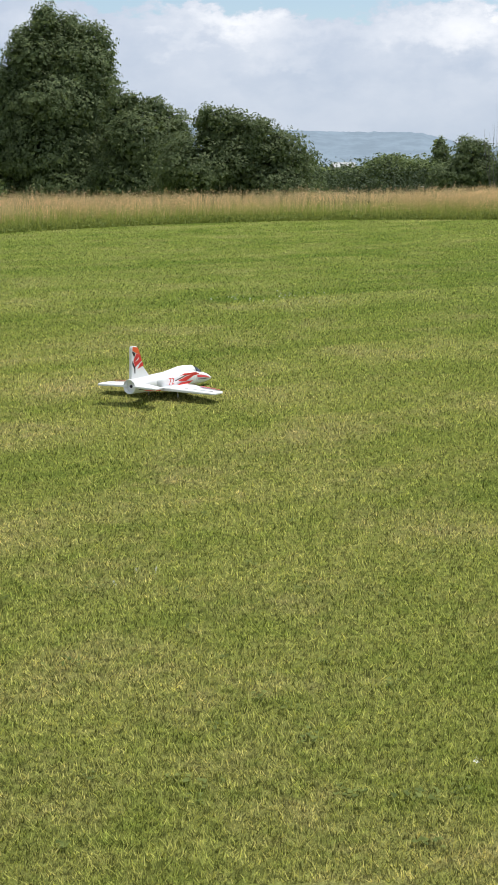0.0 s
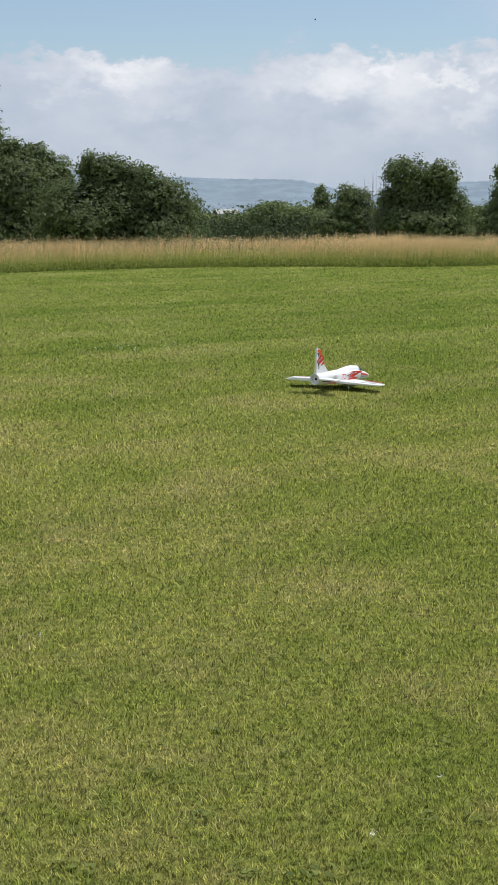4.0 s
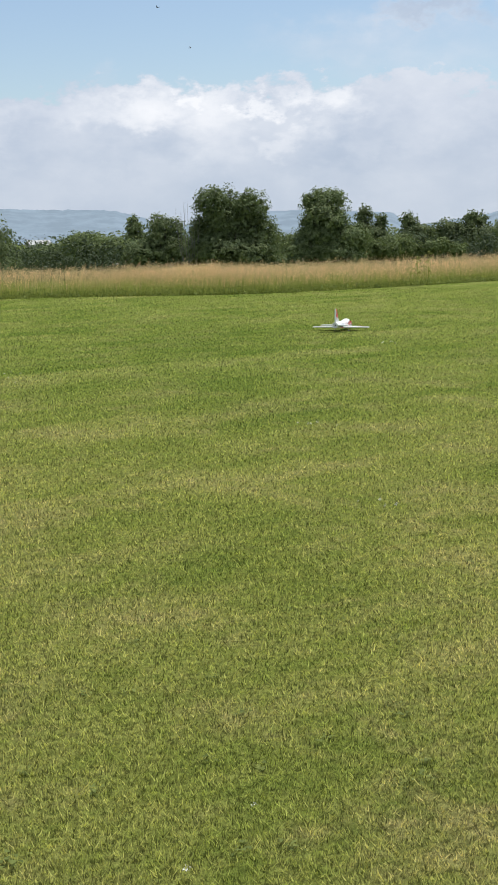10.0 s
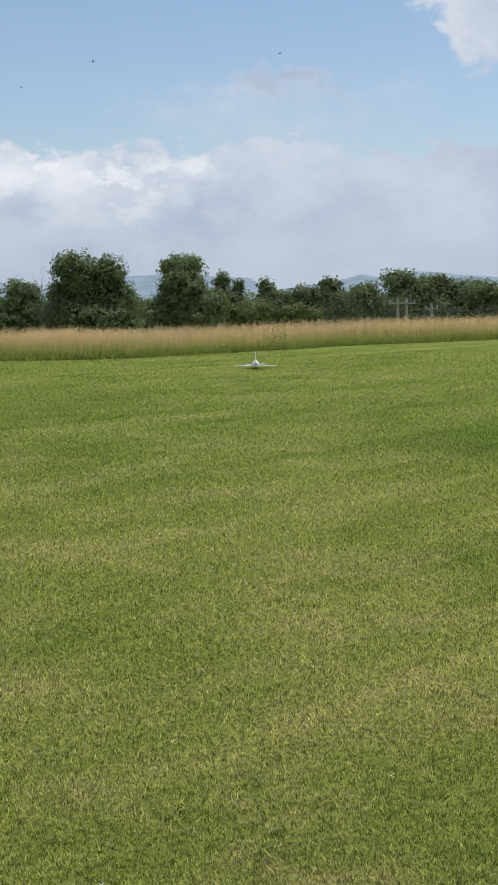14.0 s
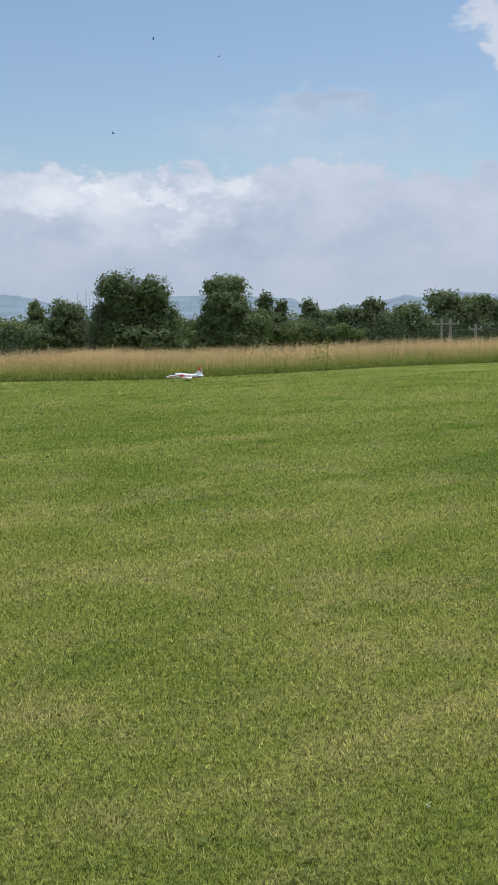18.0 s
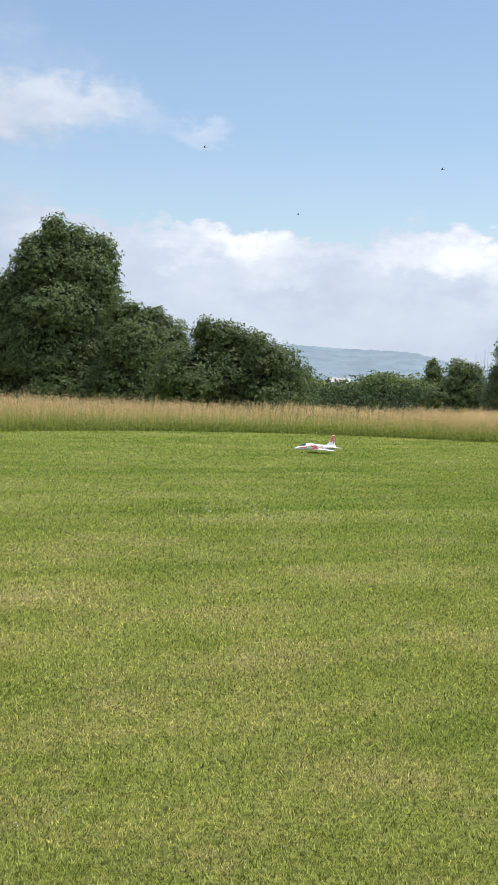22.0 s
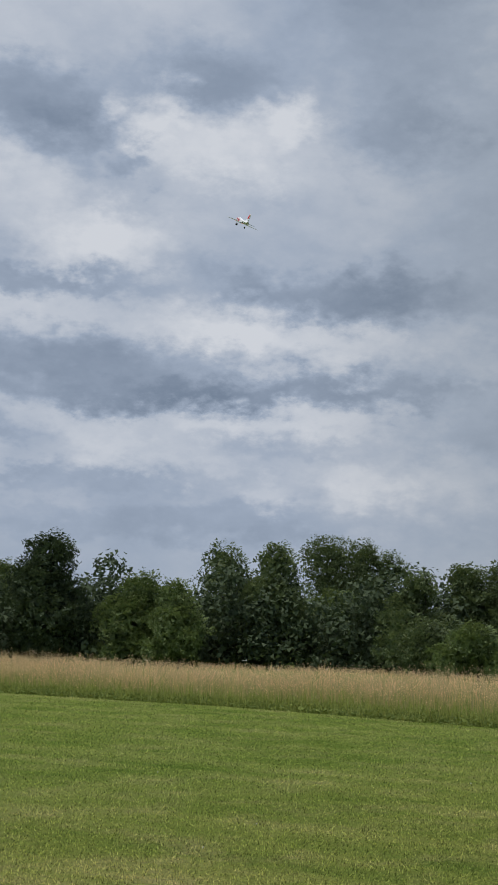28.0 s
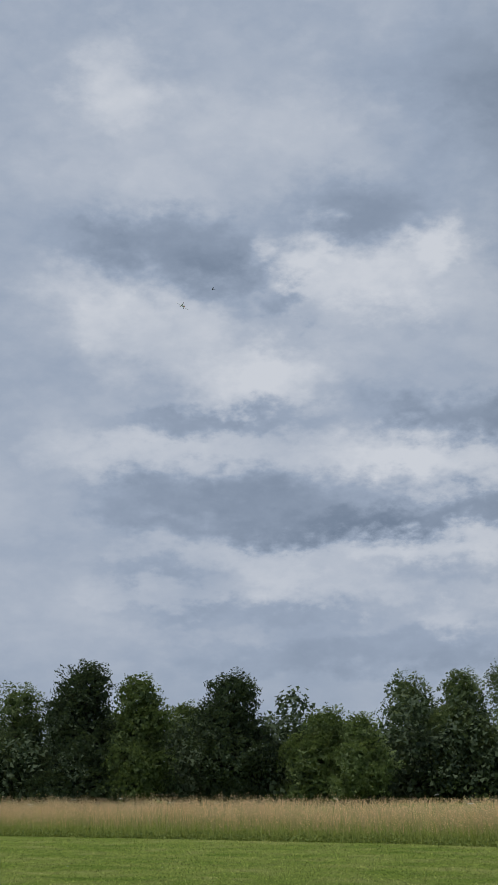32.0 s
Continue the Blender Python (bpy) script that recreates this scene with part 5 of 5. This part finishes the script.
def hull_at(x):
    xs = [s[0] for s in HULL][::-1]
    return [float(np.interp(x, xs, [s[i] for s in HULL][::-1])) for i in (1, 2, 3)]


def skin(x, z, side):
    """A point just off the hull's flank."""
    zc, w, h = hull_at(x)
    s = max(-0.98, min(0.98, (z - zc) / h))
    return (x, side * (w * (1 - abs(s) ** 2.3) ** (1 / 2.3) + 0.0025), z)


def build_jet():
    jet = tagged(new("model_jet"), "white foam radio-controlled jet with red flank stripes", "model aircraft")
    part("fuselage", loft("fuselage", HULL, FOAM), jet)
    deck = [(0.400, 0.156, 0.008, 0.006), (0.35, 0.168, 0.026, 0.022), (0.28, 0.179, 0.036, 0.036), (0.20, 0.184, 0.040, 0.042), (0.12, 0.183, 0.038, 0.041), (0.02, 0.178, 0.033, 0.035), (-0.10, 0.172, 0.027, 0.028), (-0.22, 0.168, 0.020, 0.022), (-0.34, 0.166, 0.006, 0.012)]
    part("spine", loft("spine", deck, FOAM), jet, "raised white turtle deck")
    part("canopy", loft("canopy", [(0.425, 0.158, 0.010, 0.006), (0.38, 0.166, 0.028, 0.022), (0.33, 0.174, 0.036, 0.034), (0.275, 0.180, 0.040, 0.041)], GLASS, 16, 2.0), jet, "dark tinted windscreen")
    part("canopy_frame", loft("canopy_frame", [(0.279, 0.180, 0.0405, 0.042), (0.266, 0.180, 0.0405, 0.0430)], FOAM, 16, 2.0), jet)
    for s in (1, -1):
        part("intake", loft("intake", [(0.24, 0.146, 0.012, 0.036), (0.22, 0.146, 0.018, 0.040), (0.05, 0.146, 0.022, 0.044), (-0.15, 0.146, 0.012, 0.036), (-0.24, 0.147, 0.003, 0.02)], FOAM, 14), jet).location = (0, s * 0.056, 0)
        part("intake_mouth", loft("intake_mouth", [(0.2405, 0.146, 0.0095, 0.031), (0.243, 0.146, 0.0095, 0.031)], BLACK, 14), jet).location = (0, s * 0.056, 0)
        wing = [(0.13, 0.04), (0.055, 0.20), (-0.045, 0.425), (-0.07, 0.44), (-0.175, 0.44), (-0.185, 0.42), (-0.19, 0.04)]
        w = part("wing", slab("wing", wing, 0.020, FOAM, lambda a, b, c, s=s: (a, s * b, 0.112 + c * (1.25 - b * 1.6) - (b - 0.04) * 0.01)), jet)
        decal("wing_stripe", [(0.028, 0.235), (-0.038, 0.405), (-0.052, 0.405), (-0.002, 0.235)], RED, w, lambda a, b, s=s: (a, s * b, 0.1250 - (b - 0.23) * 0.016), "thin red wing streak")
        decal("wing_outline", [(-0.010, 0.235), (-0.060, 0.405), (-0.066, 0.405), (-0.020, 0.235)], BLACK, w, lambda a, b, s=s: (a, s * b, 0.1250 - (b - 0.23) * 0.016), "thin black wing line")
        decal("wing_outline", [(0.085, 0.10), (0.050, 0.17), (0.040, 0.17), (0.070, 0.10)], BLACK, w, lambda a, b, s=s: (a, s * b, 0.1262), "thin black wing line")
        part("aileron_gap", slab("aileron_gap", [(-0.120, 0.17), (-0.117, 0.17), (-0.117, 0.40), (-0.120, 0.40)], 0.0215, GREY, lambda a, b, c, s=s: (a, s * b, 0.111 + c * (1.25 - b * 1.6))), w)
        tail = [(-0.335, 0.03), (-0.43, 0.205), (-0.44, 0.215), (-0.52, 0.215), (-0.525, 0.205), (-0.49, 0.03)]
        part("tailplane", slab("tailplane", tail, 0.012, FOAM, lambda a, b, c, s=s: (a, s * b, 0.150 + c)), jet)
        # flank art
        def on(a, b, s=s):
            return skin(a, b, s)
        decal("flank_stripe", [(0.50, 0.124), (0.44, 0.142), (0.34, 0.158), (0.27, 0.164), (0.27, 0.146), (0.36, 0.140), (0.44, 0.131)], RED, jet, on, "red nose stripe")
        decal("flank_line", [(0.52, 0.120), (0.40, 0.130), (0.28, 0.137), (0.28, 0.132), (0.40, 0.126)], BLACK, jet, on, "black nose line")
        off = 0.0795
        decal("flank_arrow", [(0.22, 0.176), (0.10, 0.172), (-0.02, 0.150), (0.08, 0.140)], RED, jet, lambda a, b, s=s: (a, s * off, b), "red flank arrow")
        decal("flank_arrow", [(0.18, 0.138), (0.02, 0.136), (-0.06, 0.118), (0.12, 0.122)], RED, jet, lambda a, b, s=s: (a, s * off, b), "red flank arrow")
        decal("flank_line", [(0.23, 0.182), (0.08, 0.180), (-0.06, 0.155), (-0.05, 0.150), (0.09, 0.175)], BLACK, jet, lambda a, b, s=s: (a, s * (off + 0.0005), b), "black flank line")
        decal("flank_flash", [(0.255, 0.172), (0.215, 0.186), (0.06, 0.190), (0.00, 0.180), (0.10, 0.178), (0.20, 0.168)], RED, jet, lambda a, b, s=s: (a, s * (off + 0.0012), b), "red flash behind the canopy")
        decal("belly_stripe", [(0.30, 0.112), (0.05, 0.108), (-0.24, 0.112), (-0.40, 0.122), (-0.24, 0.104), (0.05, 0.099)], RED, jet, lambda a, b, s=s: (a, s * (hull_at(a)[1] * 0.86 + 0.004), b), "red stripe along the belly")
        decal("wing_root_line", [(0.20, 0.117), (-0.02, 0.114), (-0.22, 0.119), (-0.02, 0.109)], BLACK, jet, lambda a, b, s=s: (a, s * (off + 0.002), b), "black line over the wing root")
        decal("tail_stripe", [(-0.16, 0.122), (-0.44, 0.136), (-0.44, 0.130), (-0.18, 0.114)], BLACK, jet, on, "black tail line")
        txt = bpy.data.curves.new("number", "FONT")
        txt.body, txt.size, txt.extrude = "72", 0.068, 0.0004
        tob = new("number_tmp", txt)
        me = bpy.data.meshes.new_from_object(tob.evaluated_get(bpy.context.evaluated_depsgraph_get()))
        bpy.data.objects.remove(tob)
        me.materials.clear()
        me.materials.append(RED)
        num = part("number", me, jet, "red number 72")
        num.matrix_local = (Matrix.Translation((-0.135, -0.0785, 0.133)) @ Euler((radians(90), 0, 0)).to_matrix().to_4x4()) if s < 0 else (Matrix.Translation((-0.135 + 0.08, 0.0785, 0.133)) @ Euler((radians(90), 0, radians(180))).to_matrix().to_4x4())
    fin = [(-0.245, 0.185), (-0.33, 0.255), (-0.395, 0.372), (-0.41, 0.385), (-0.462, 0.390), (-0.470, 0.380), (-0.475, 0.17), (-0.30, 0.165)]
    f = part("fin", slab("fin", fin, 0.019, FOAM, lambda a, b, c: (a, c, b)), jet)
    for s in (1, -1):
        def at(a, b, s=s):
            return (a, s * 0.0103, b)
        decal("fin_tip", [(-0.372, 0.335), (-0.398, 0.377), (-0.460, 0.385), (-0.462, 0.362), (-0.42, 0.345)], ORANGE, f, at, "orange-red fin tip")
        decal("fin_streak", [(-0.372, 0.334), (-0.418, 0.343), (-0.452, 0.300), (-0.430, 0.262), (-0.350, 0.296)], RED, f, at, "red swoosh")
        decal("fin_streak", [(-0.345, 0.288), (-0.368, 0.282), (-0.405, 0.248), (-0.330, 0.266)], RED, f, at)
        decal("fin_line", [(-0.425, 0.345), (-0.460, 0.358), (-0.466, 0.350), (-0.440, 0.320)], BLACK, f, at, "black accent")
        decal("fin_line", [(-0.425, 0.256), (-0.462, 0.300), (-0.466, 0.285), (-0.440, 0.250)], BLACK, f, at, "black accent")
        decal("fin_gap", [(-0.385, 0.318), (-0.425, 0.300), (-0.428, 0.292), (-0.390, 0.308)], FOAM, f, lambda a, b, s=s: (a, s * 0.0108, b), "white gap in the red")
        decal("fin_mark", [(-0.405, 0.300), (-0.418, 0.318), (-0.425, 0.316), (-0.412, 0.298)], BLACK, f, lambda a, b, s=s: (a, s * 0.0108, b))
        decal("fin_mark", [(-0.428, 0.225), (-0.441, 0.225), (-0.441, 0.252), (-0.428, 0.252)], BLACK, f, lambda a, b, s=s: (a, s * 0.0108, b), "small black badge")
    # nozzle
    bm = bmesh.new()
    prof = [(-0.44, 0.0455), (-0.485, 0.0445), (-0.487, 0.042), (-0.484, 0.039), (-0.44, 0.036), (-0.425, 0.0)]
    rows = [[bm.verts.new((x, r * math.cos(k * math.pi / 12), 0.148 + r * math.sin(k * math.pi / 12))) for k in range(24)] for x, r in prof]
    for a, b in zip(rows, rows[1:]):
        for k in range(24):
            try:
                bm.faces.new((a[k], a[(k + 1) % 24], b[(k + 1) % 24], b[k]))
            except ValueError:
                pass
    bmesh.ops.remove_doubles(bm, verts=bm.verts, dist=1e-5)
    part("nozzle", bm_mesh("nozzle", bm, FOAM, True), jet, "white round exhaust nozzle")
    part("exhaust_cone", loft("exhaust_cone", [(-0.43, 0.148, 0.016, 0.016), (-0.455, 0.148, 0.012, 0.012), (-0.475, 0.148, 0.004, 0.004)], BLACK, 12, 2.0), jet)
    # landing gear
    for x, y in ((0.36, 0.0), (-0.07, 0.115), (-0.07, -0.115)):
        leg = part("gear_leg", tubes("gear_leg", [[(x, y * 0.85, 0.115, 0.0035), (x - 0.004, y * 0.97, 0.07, 0.0035), (x - 0.008, y, 0.026, 0.0035)]], STEEL, 8), jet, "thin steel landing gear leg")
        bm = bmesh.new()
        prof = [(-0.008, 0.012), (-0.0085, 0.022), (-0.005, 0.0262), (0.005, 0.0262), (0.0085, 0.022), (0.008, 0.012)]
        rows = [[bm.verts.new((x - 0.008 + r * math.cos(k * math.pi / 10), y + w, 0.0265 + r * math.sin(k * math.pi / 10))) for k in range(20)] for w, r in prof]
        for a, b in zip(rows, rows[1:] + rows[:1]):
            for k in range(20):
                bm.faces.new((a[k], a[(k + 1) % 20], b[(k + 1) % 20], b[k]))
        wheel = part("wheel", bm_mesh("wheel", bm, RUBBER, True), leg, "black rubber wheel")
        bm = bmesh.new()
        bmesh.ops.create_cone(bm, cap_ends=True, segments=16, radius1=0.0135, radius2=0.0135, depth=0.013, matrix=Matrix.Translation((x - 0.008, y, 0.0265)) @ Euler((radians(90), 0, 0)).to_matrix().to_4x4())
        part("hub", bm_mesh("hub", bm, FOAM), leg, "white wheel hub")
    # final proportions: short hull, tall fin
    for o in jet.children_recursive:
        if o.name.startswith("number"):
            o.location = (o.location.x * 0.97, o.location.y * 1.10, o.location.z * 1.12)
        else:
            o.data.transform(Matrix.Diagonal((0.97, 1.10, 1.12, 1.0)))
    return jet


JET = build_jet()


def build_bird():
    bird = tagged(new("swallow"), "small dark swallow in flight over the field", "bird", "swallows over the field")
    part("body", loft("body", [(0.075, 0, 0.004, 0.004), (0.055, 0, 0.016, 0.016), (0.01, 0, 0.020, 0.019), (-0.05, 0, 0.010, 0.009), (-0.10, 0, 0.006, 0.003)], FEATHER, 10, 2.0), bird)
    for s in (1, -1):
        part("wing", slab("wing", [(0.035, 0.012), (0.045, 0.07), (-0.03, 0.17), (-0.05, 0.165), (-0.02, 0.07), (-0.025, 0.012)], 0.005, FEATHER, lambda a, b, c, s=s: (a, s * b, 0.006 + c + b * 0.25)), bird)
    part("tail", slab("tail", [(-0.09, -0.008), (-0.09, 0.008), (-0.15, 0.022), (-0.13, 0.0), (-0.15, -0.022)], 0.003, FEATHER, lambda a, b, c: (a, b, c)), bird, "forked tail")
    return bird


BIRDS = [build_bird()]
BIRDS += [copy_thing(BIRDS[0], pose(3, 40, 8)) for _ in range(2)]


# ---- movement ----
def jet_pose(x, y, z, turn, pitch=0.0, bank=0.0):
    """Place of the jet over the ground; turn is its heading to the left of +Y, bank to its right wing down."""
    return Matrix.Translation((x, y, z)) @ Euler((0, 0, radians(turn + 90))).to_matrix().to_4x4() @ Euler((0, radians(-pitch), 0)).to_matrix().to_4x4() @ Euler((radians(bank), 0, 0)).to_matrix().to_4x4()


# seconds, x, y, height, heading, pitch, bank
JET_ROWS = [
    (0, -0.655, 8.59, -0.06, -31, -3, 0),
    (0.5, -0.565, 8.69, -0.06, -33.3, -3, 0),
    (1, -0.435, 8.99, -0.06, -35.6, -3, 0),
    (1.5, -0.145, 9.35, -0.06, -37.9, -3, 0),
    (2, 0.115, 9.75, -0.06, -40.2, -3, 0),
    (2.5, 0.455, 10.1, -0.06, -42.5, -3, 0),
    (3, 0.875, 10.51, -0.06, -43.8, -3, 0),
    (3.5, 1.335, 10.68, -0.06, -42.1, -3, 0),
    (5.5, 2.9, 14.1, -0.06, -28, -1.5, 0),
    (6, 3.18, 14.53, -0.06, -25, -1.5, 0),
    (6.5, 3.47, 15.38, -0.06, -22, -1.5, 0),
    (7, 3.76, 16.25, -0.06, -22, -1.5, 0),
    (7.5, 4.08, 17.05, -0.06, -26, -1.5, 0),
    (8, 4.57, 17.74, -0.06, -30, -1.5, 0),
    (8.5, 5.15, 18.58, -0.06, -34, -1.5, 0),
    (9, 5.67, 19.26, -0.06, -38, -1.5, 0),
    (9.5, 6.13, 19.96, -0.06, -38, -1.5, 0),
    (10, 6.53, 20.49, -0.06, -34, -1.5, 0),
    (10.5, 6.84, 21.23, -0.06, -30, -1.5, 0),
    (11, 7.05, 21.75, -0.06, -26, -1.5, 0),
    (11.5, 7.42, 22.4, -0.06, -25, -1.5, 0),
    (12, 8.06, 23.4, -0.06, -24, -1.5, 0),
    (12.5, 8.82, 24.85, -0.06, -22, -1.5, 0),
    (13, 9.4, 25.5, -0.06, -21, -1.5, 0),
    (13.5, 9.85, 26.6, -0.06, -21, -1.5, 0),
    (14, 10.25, 27.85, -0.06, -20, -1.5, 0),
    (14.5, 10.75, 29.2, -0.06, -20, -1.5, 0),
    (15.2, 11, 30.8, 0, 5, 0.5, 0),
    (15.9, 10.9, 32.5, 0, 50, 0.5, 0),
    (16.5, 10.288, 33.111, -0.03, 74, 0.5, 0),
    (17, 9.633, 33.355, -0.03, 75, 0.5, 0),
    (17.5, 9.281, 33.589, -0.03, 76, 0.5, 0),
    (18, 9.057, 33.511, -0.03, 76, 0.5, 0),
    (18.5, 8.93, 33.609, -0.03, 77, 0.5, 0),
    (19, 8.646, 33.335, -0.03, 78, 0.5, 0),
    (19.5, 8.254, 33.121, -0.03, 83, 0.5, 0),
    (20, 7.568, 32.468, -0.03, 88, 0.5, 0),
    (20.5, 6.783, 31.855, -0.03, 96, 0.5, 0),
    (21, 5.68, 31.66, -0.03, 105, 0.5, 0),
    (21.5, 3.95, 29.79, -0.045, 110, 0.5, 0),
    (22, 1.73, 27.39, -0.04, 116, 0.5, 0),
    (22.5, -0.86, 24.71, -0.045, 119, 0.5, 0),
    (23, -3.26, 21.8, -0.048, 122, 0.5, 0),
    (23.5, -6.61, 18.67, -0.048, 125, 0.5, 0),
    (24, -9.24, 15.85, -0.045, 128, 0.5, 0),
    (24.5, -12.25, 12.91, -0.03, 132, 2.5, 0),
    (25.2, -13.9, 5.2, 0.05, 150, 6, 0),
    (25.9, -14.9, -3.2, 0.25, 160, 14, 0),
    (26.5, -15.22, -10.86, 0.97, 172, 24, 16),
    (27, -16.15, -15.81, 4.44, 169, 33, 12),
    (27.5, -18.51, -21.07, 8.83, 154, 27, 10),
    (28, -21.44, -27.74, 13.28, 164, 25, 14),
    (28.5, -23.39, -34.16, 16.35, 168, 25, 8),
    (29, -24.88, -39.82, 18.63, 168, 23, 8),
    (29.5, -26.48, -45.32, 20.97, 168, 22, 8),
    (30, -28.14, -50.77, 23.23, 168, 22, -4),
    (30.5, -29.59, -56.36, 25.35, 166, 21, 2),
    (31, -31.04, -61.98, 27.37, 160, 20, 28),
    (31.5, -33.44, -67.06, 29.47, 150, 18, 34),
    (32, -37.21, -71.18, 32.2, 140, 15, 34),
]


def motions():
    walk(JET, [(t, jet_pose(*r)) for t, *r in JET_ROWS])
    tracks = [
        [(0, 4, 9), (3.5, -1, 9.2), (5.5, -1.4, 9.0), (6, -5.4, 8.3), (9, -8.4, 7.2), (11, -14, 9), (13, -17.4, 11.4), (14.5, -11.1, 9.7), (17, -15, 11), (19, -18.8, 11.9), (22.5, -6, 9), (24, 12, 12), (32, 40, 16)],
        [(0, -9, 8), (3.5, -5.3, 8.1), (5.5, -16.9, 7.6), (6, -16.1, 8.7), (9, -9.4, 9.7), (13, -11.1, 10), (14.5, -9.7, 8.8), (19, -12.8, 8.1), (21, -6, 8), (22.5, -0.6, 6.8), (23, 17, 8.1), (26, 60, 14), (32, 110, 20)],
        [(0, -30, 12), (9, -24, 11), (13, -20.1, 9.8), (16, -24, 12), (20, -4, 12), (22, 2, 10), (23, 13.6, 8), (26, 80, 14), (29, 130, 24), (31.4, 146, 19), (31.5, 147.3, 19.6), (32, 150.9, 21.7)],
    ]
    for bird, track in zip(BIRDS, tracks):
        spots = [(t, Vector((0, 0, 1.6)) + heading(a, e) * 80) for t, a, e in track]
        rows = []
        for i, (t, p) in enumerate(spots):
            d = spots[min(i + 1, len(spots) - 1)][1] - spots[max(i - 1, 0)][1]
            rows.append((t, jet_pose(*p, math.degrees(math.atan2(-d.x, d.y)), 0, 20)))
        # split large turns into small ones
        dense = [rows[0]]
        for (t0, a), (t1, b) in zip(rows, rows[1:]):
            for k in (1, 2, 3):
                dense.append((t0 + (t1 - t0) * k / 4, Matrix.LocRotScale(a.translation.lerp(b.translation, k / 4), a.to_quaternion().slerp(b.to_quaternion(), k / 4), None)))
            dense.append((t1, b))
        walk(bird, dense)


motions()
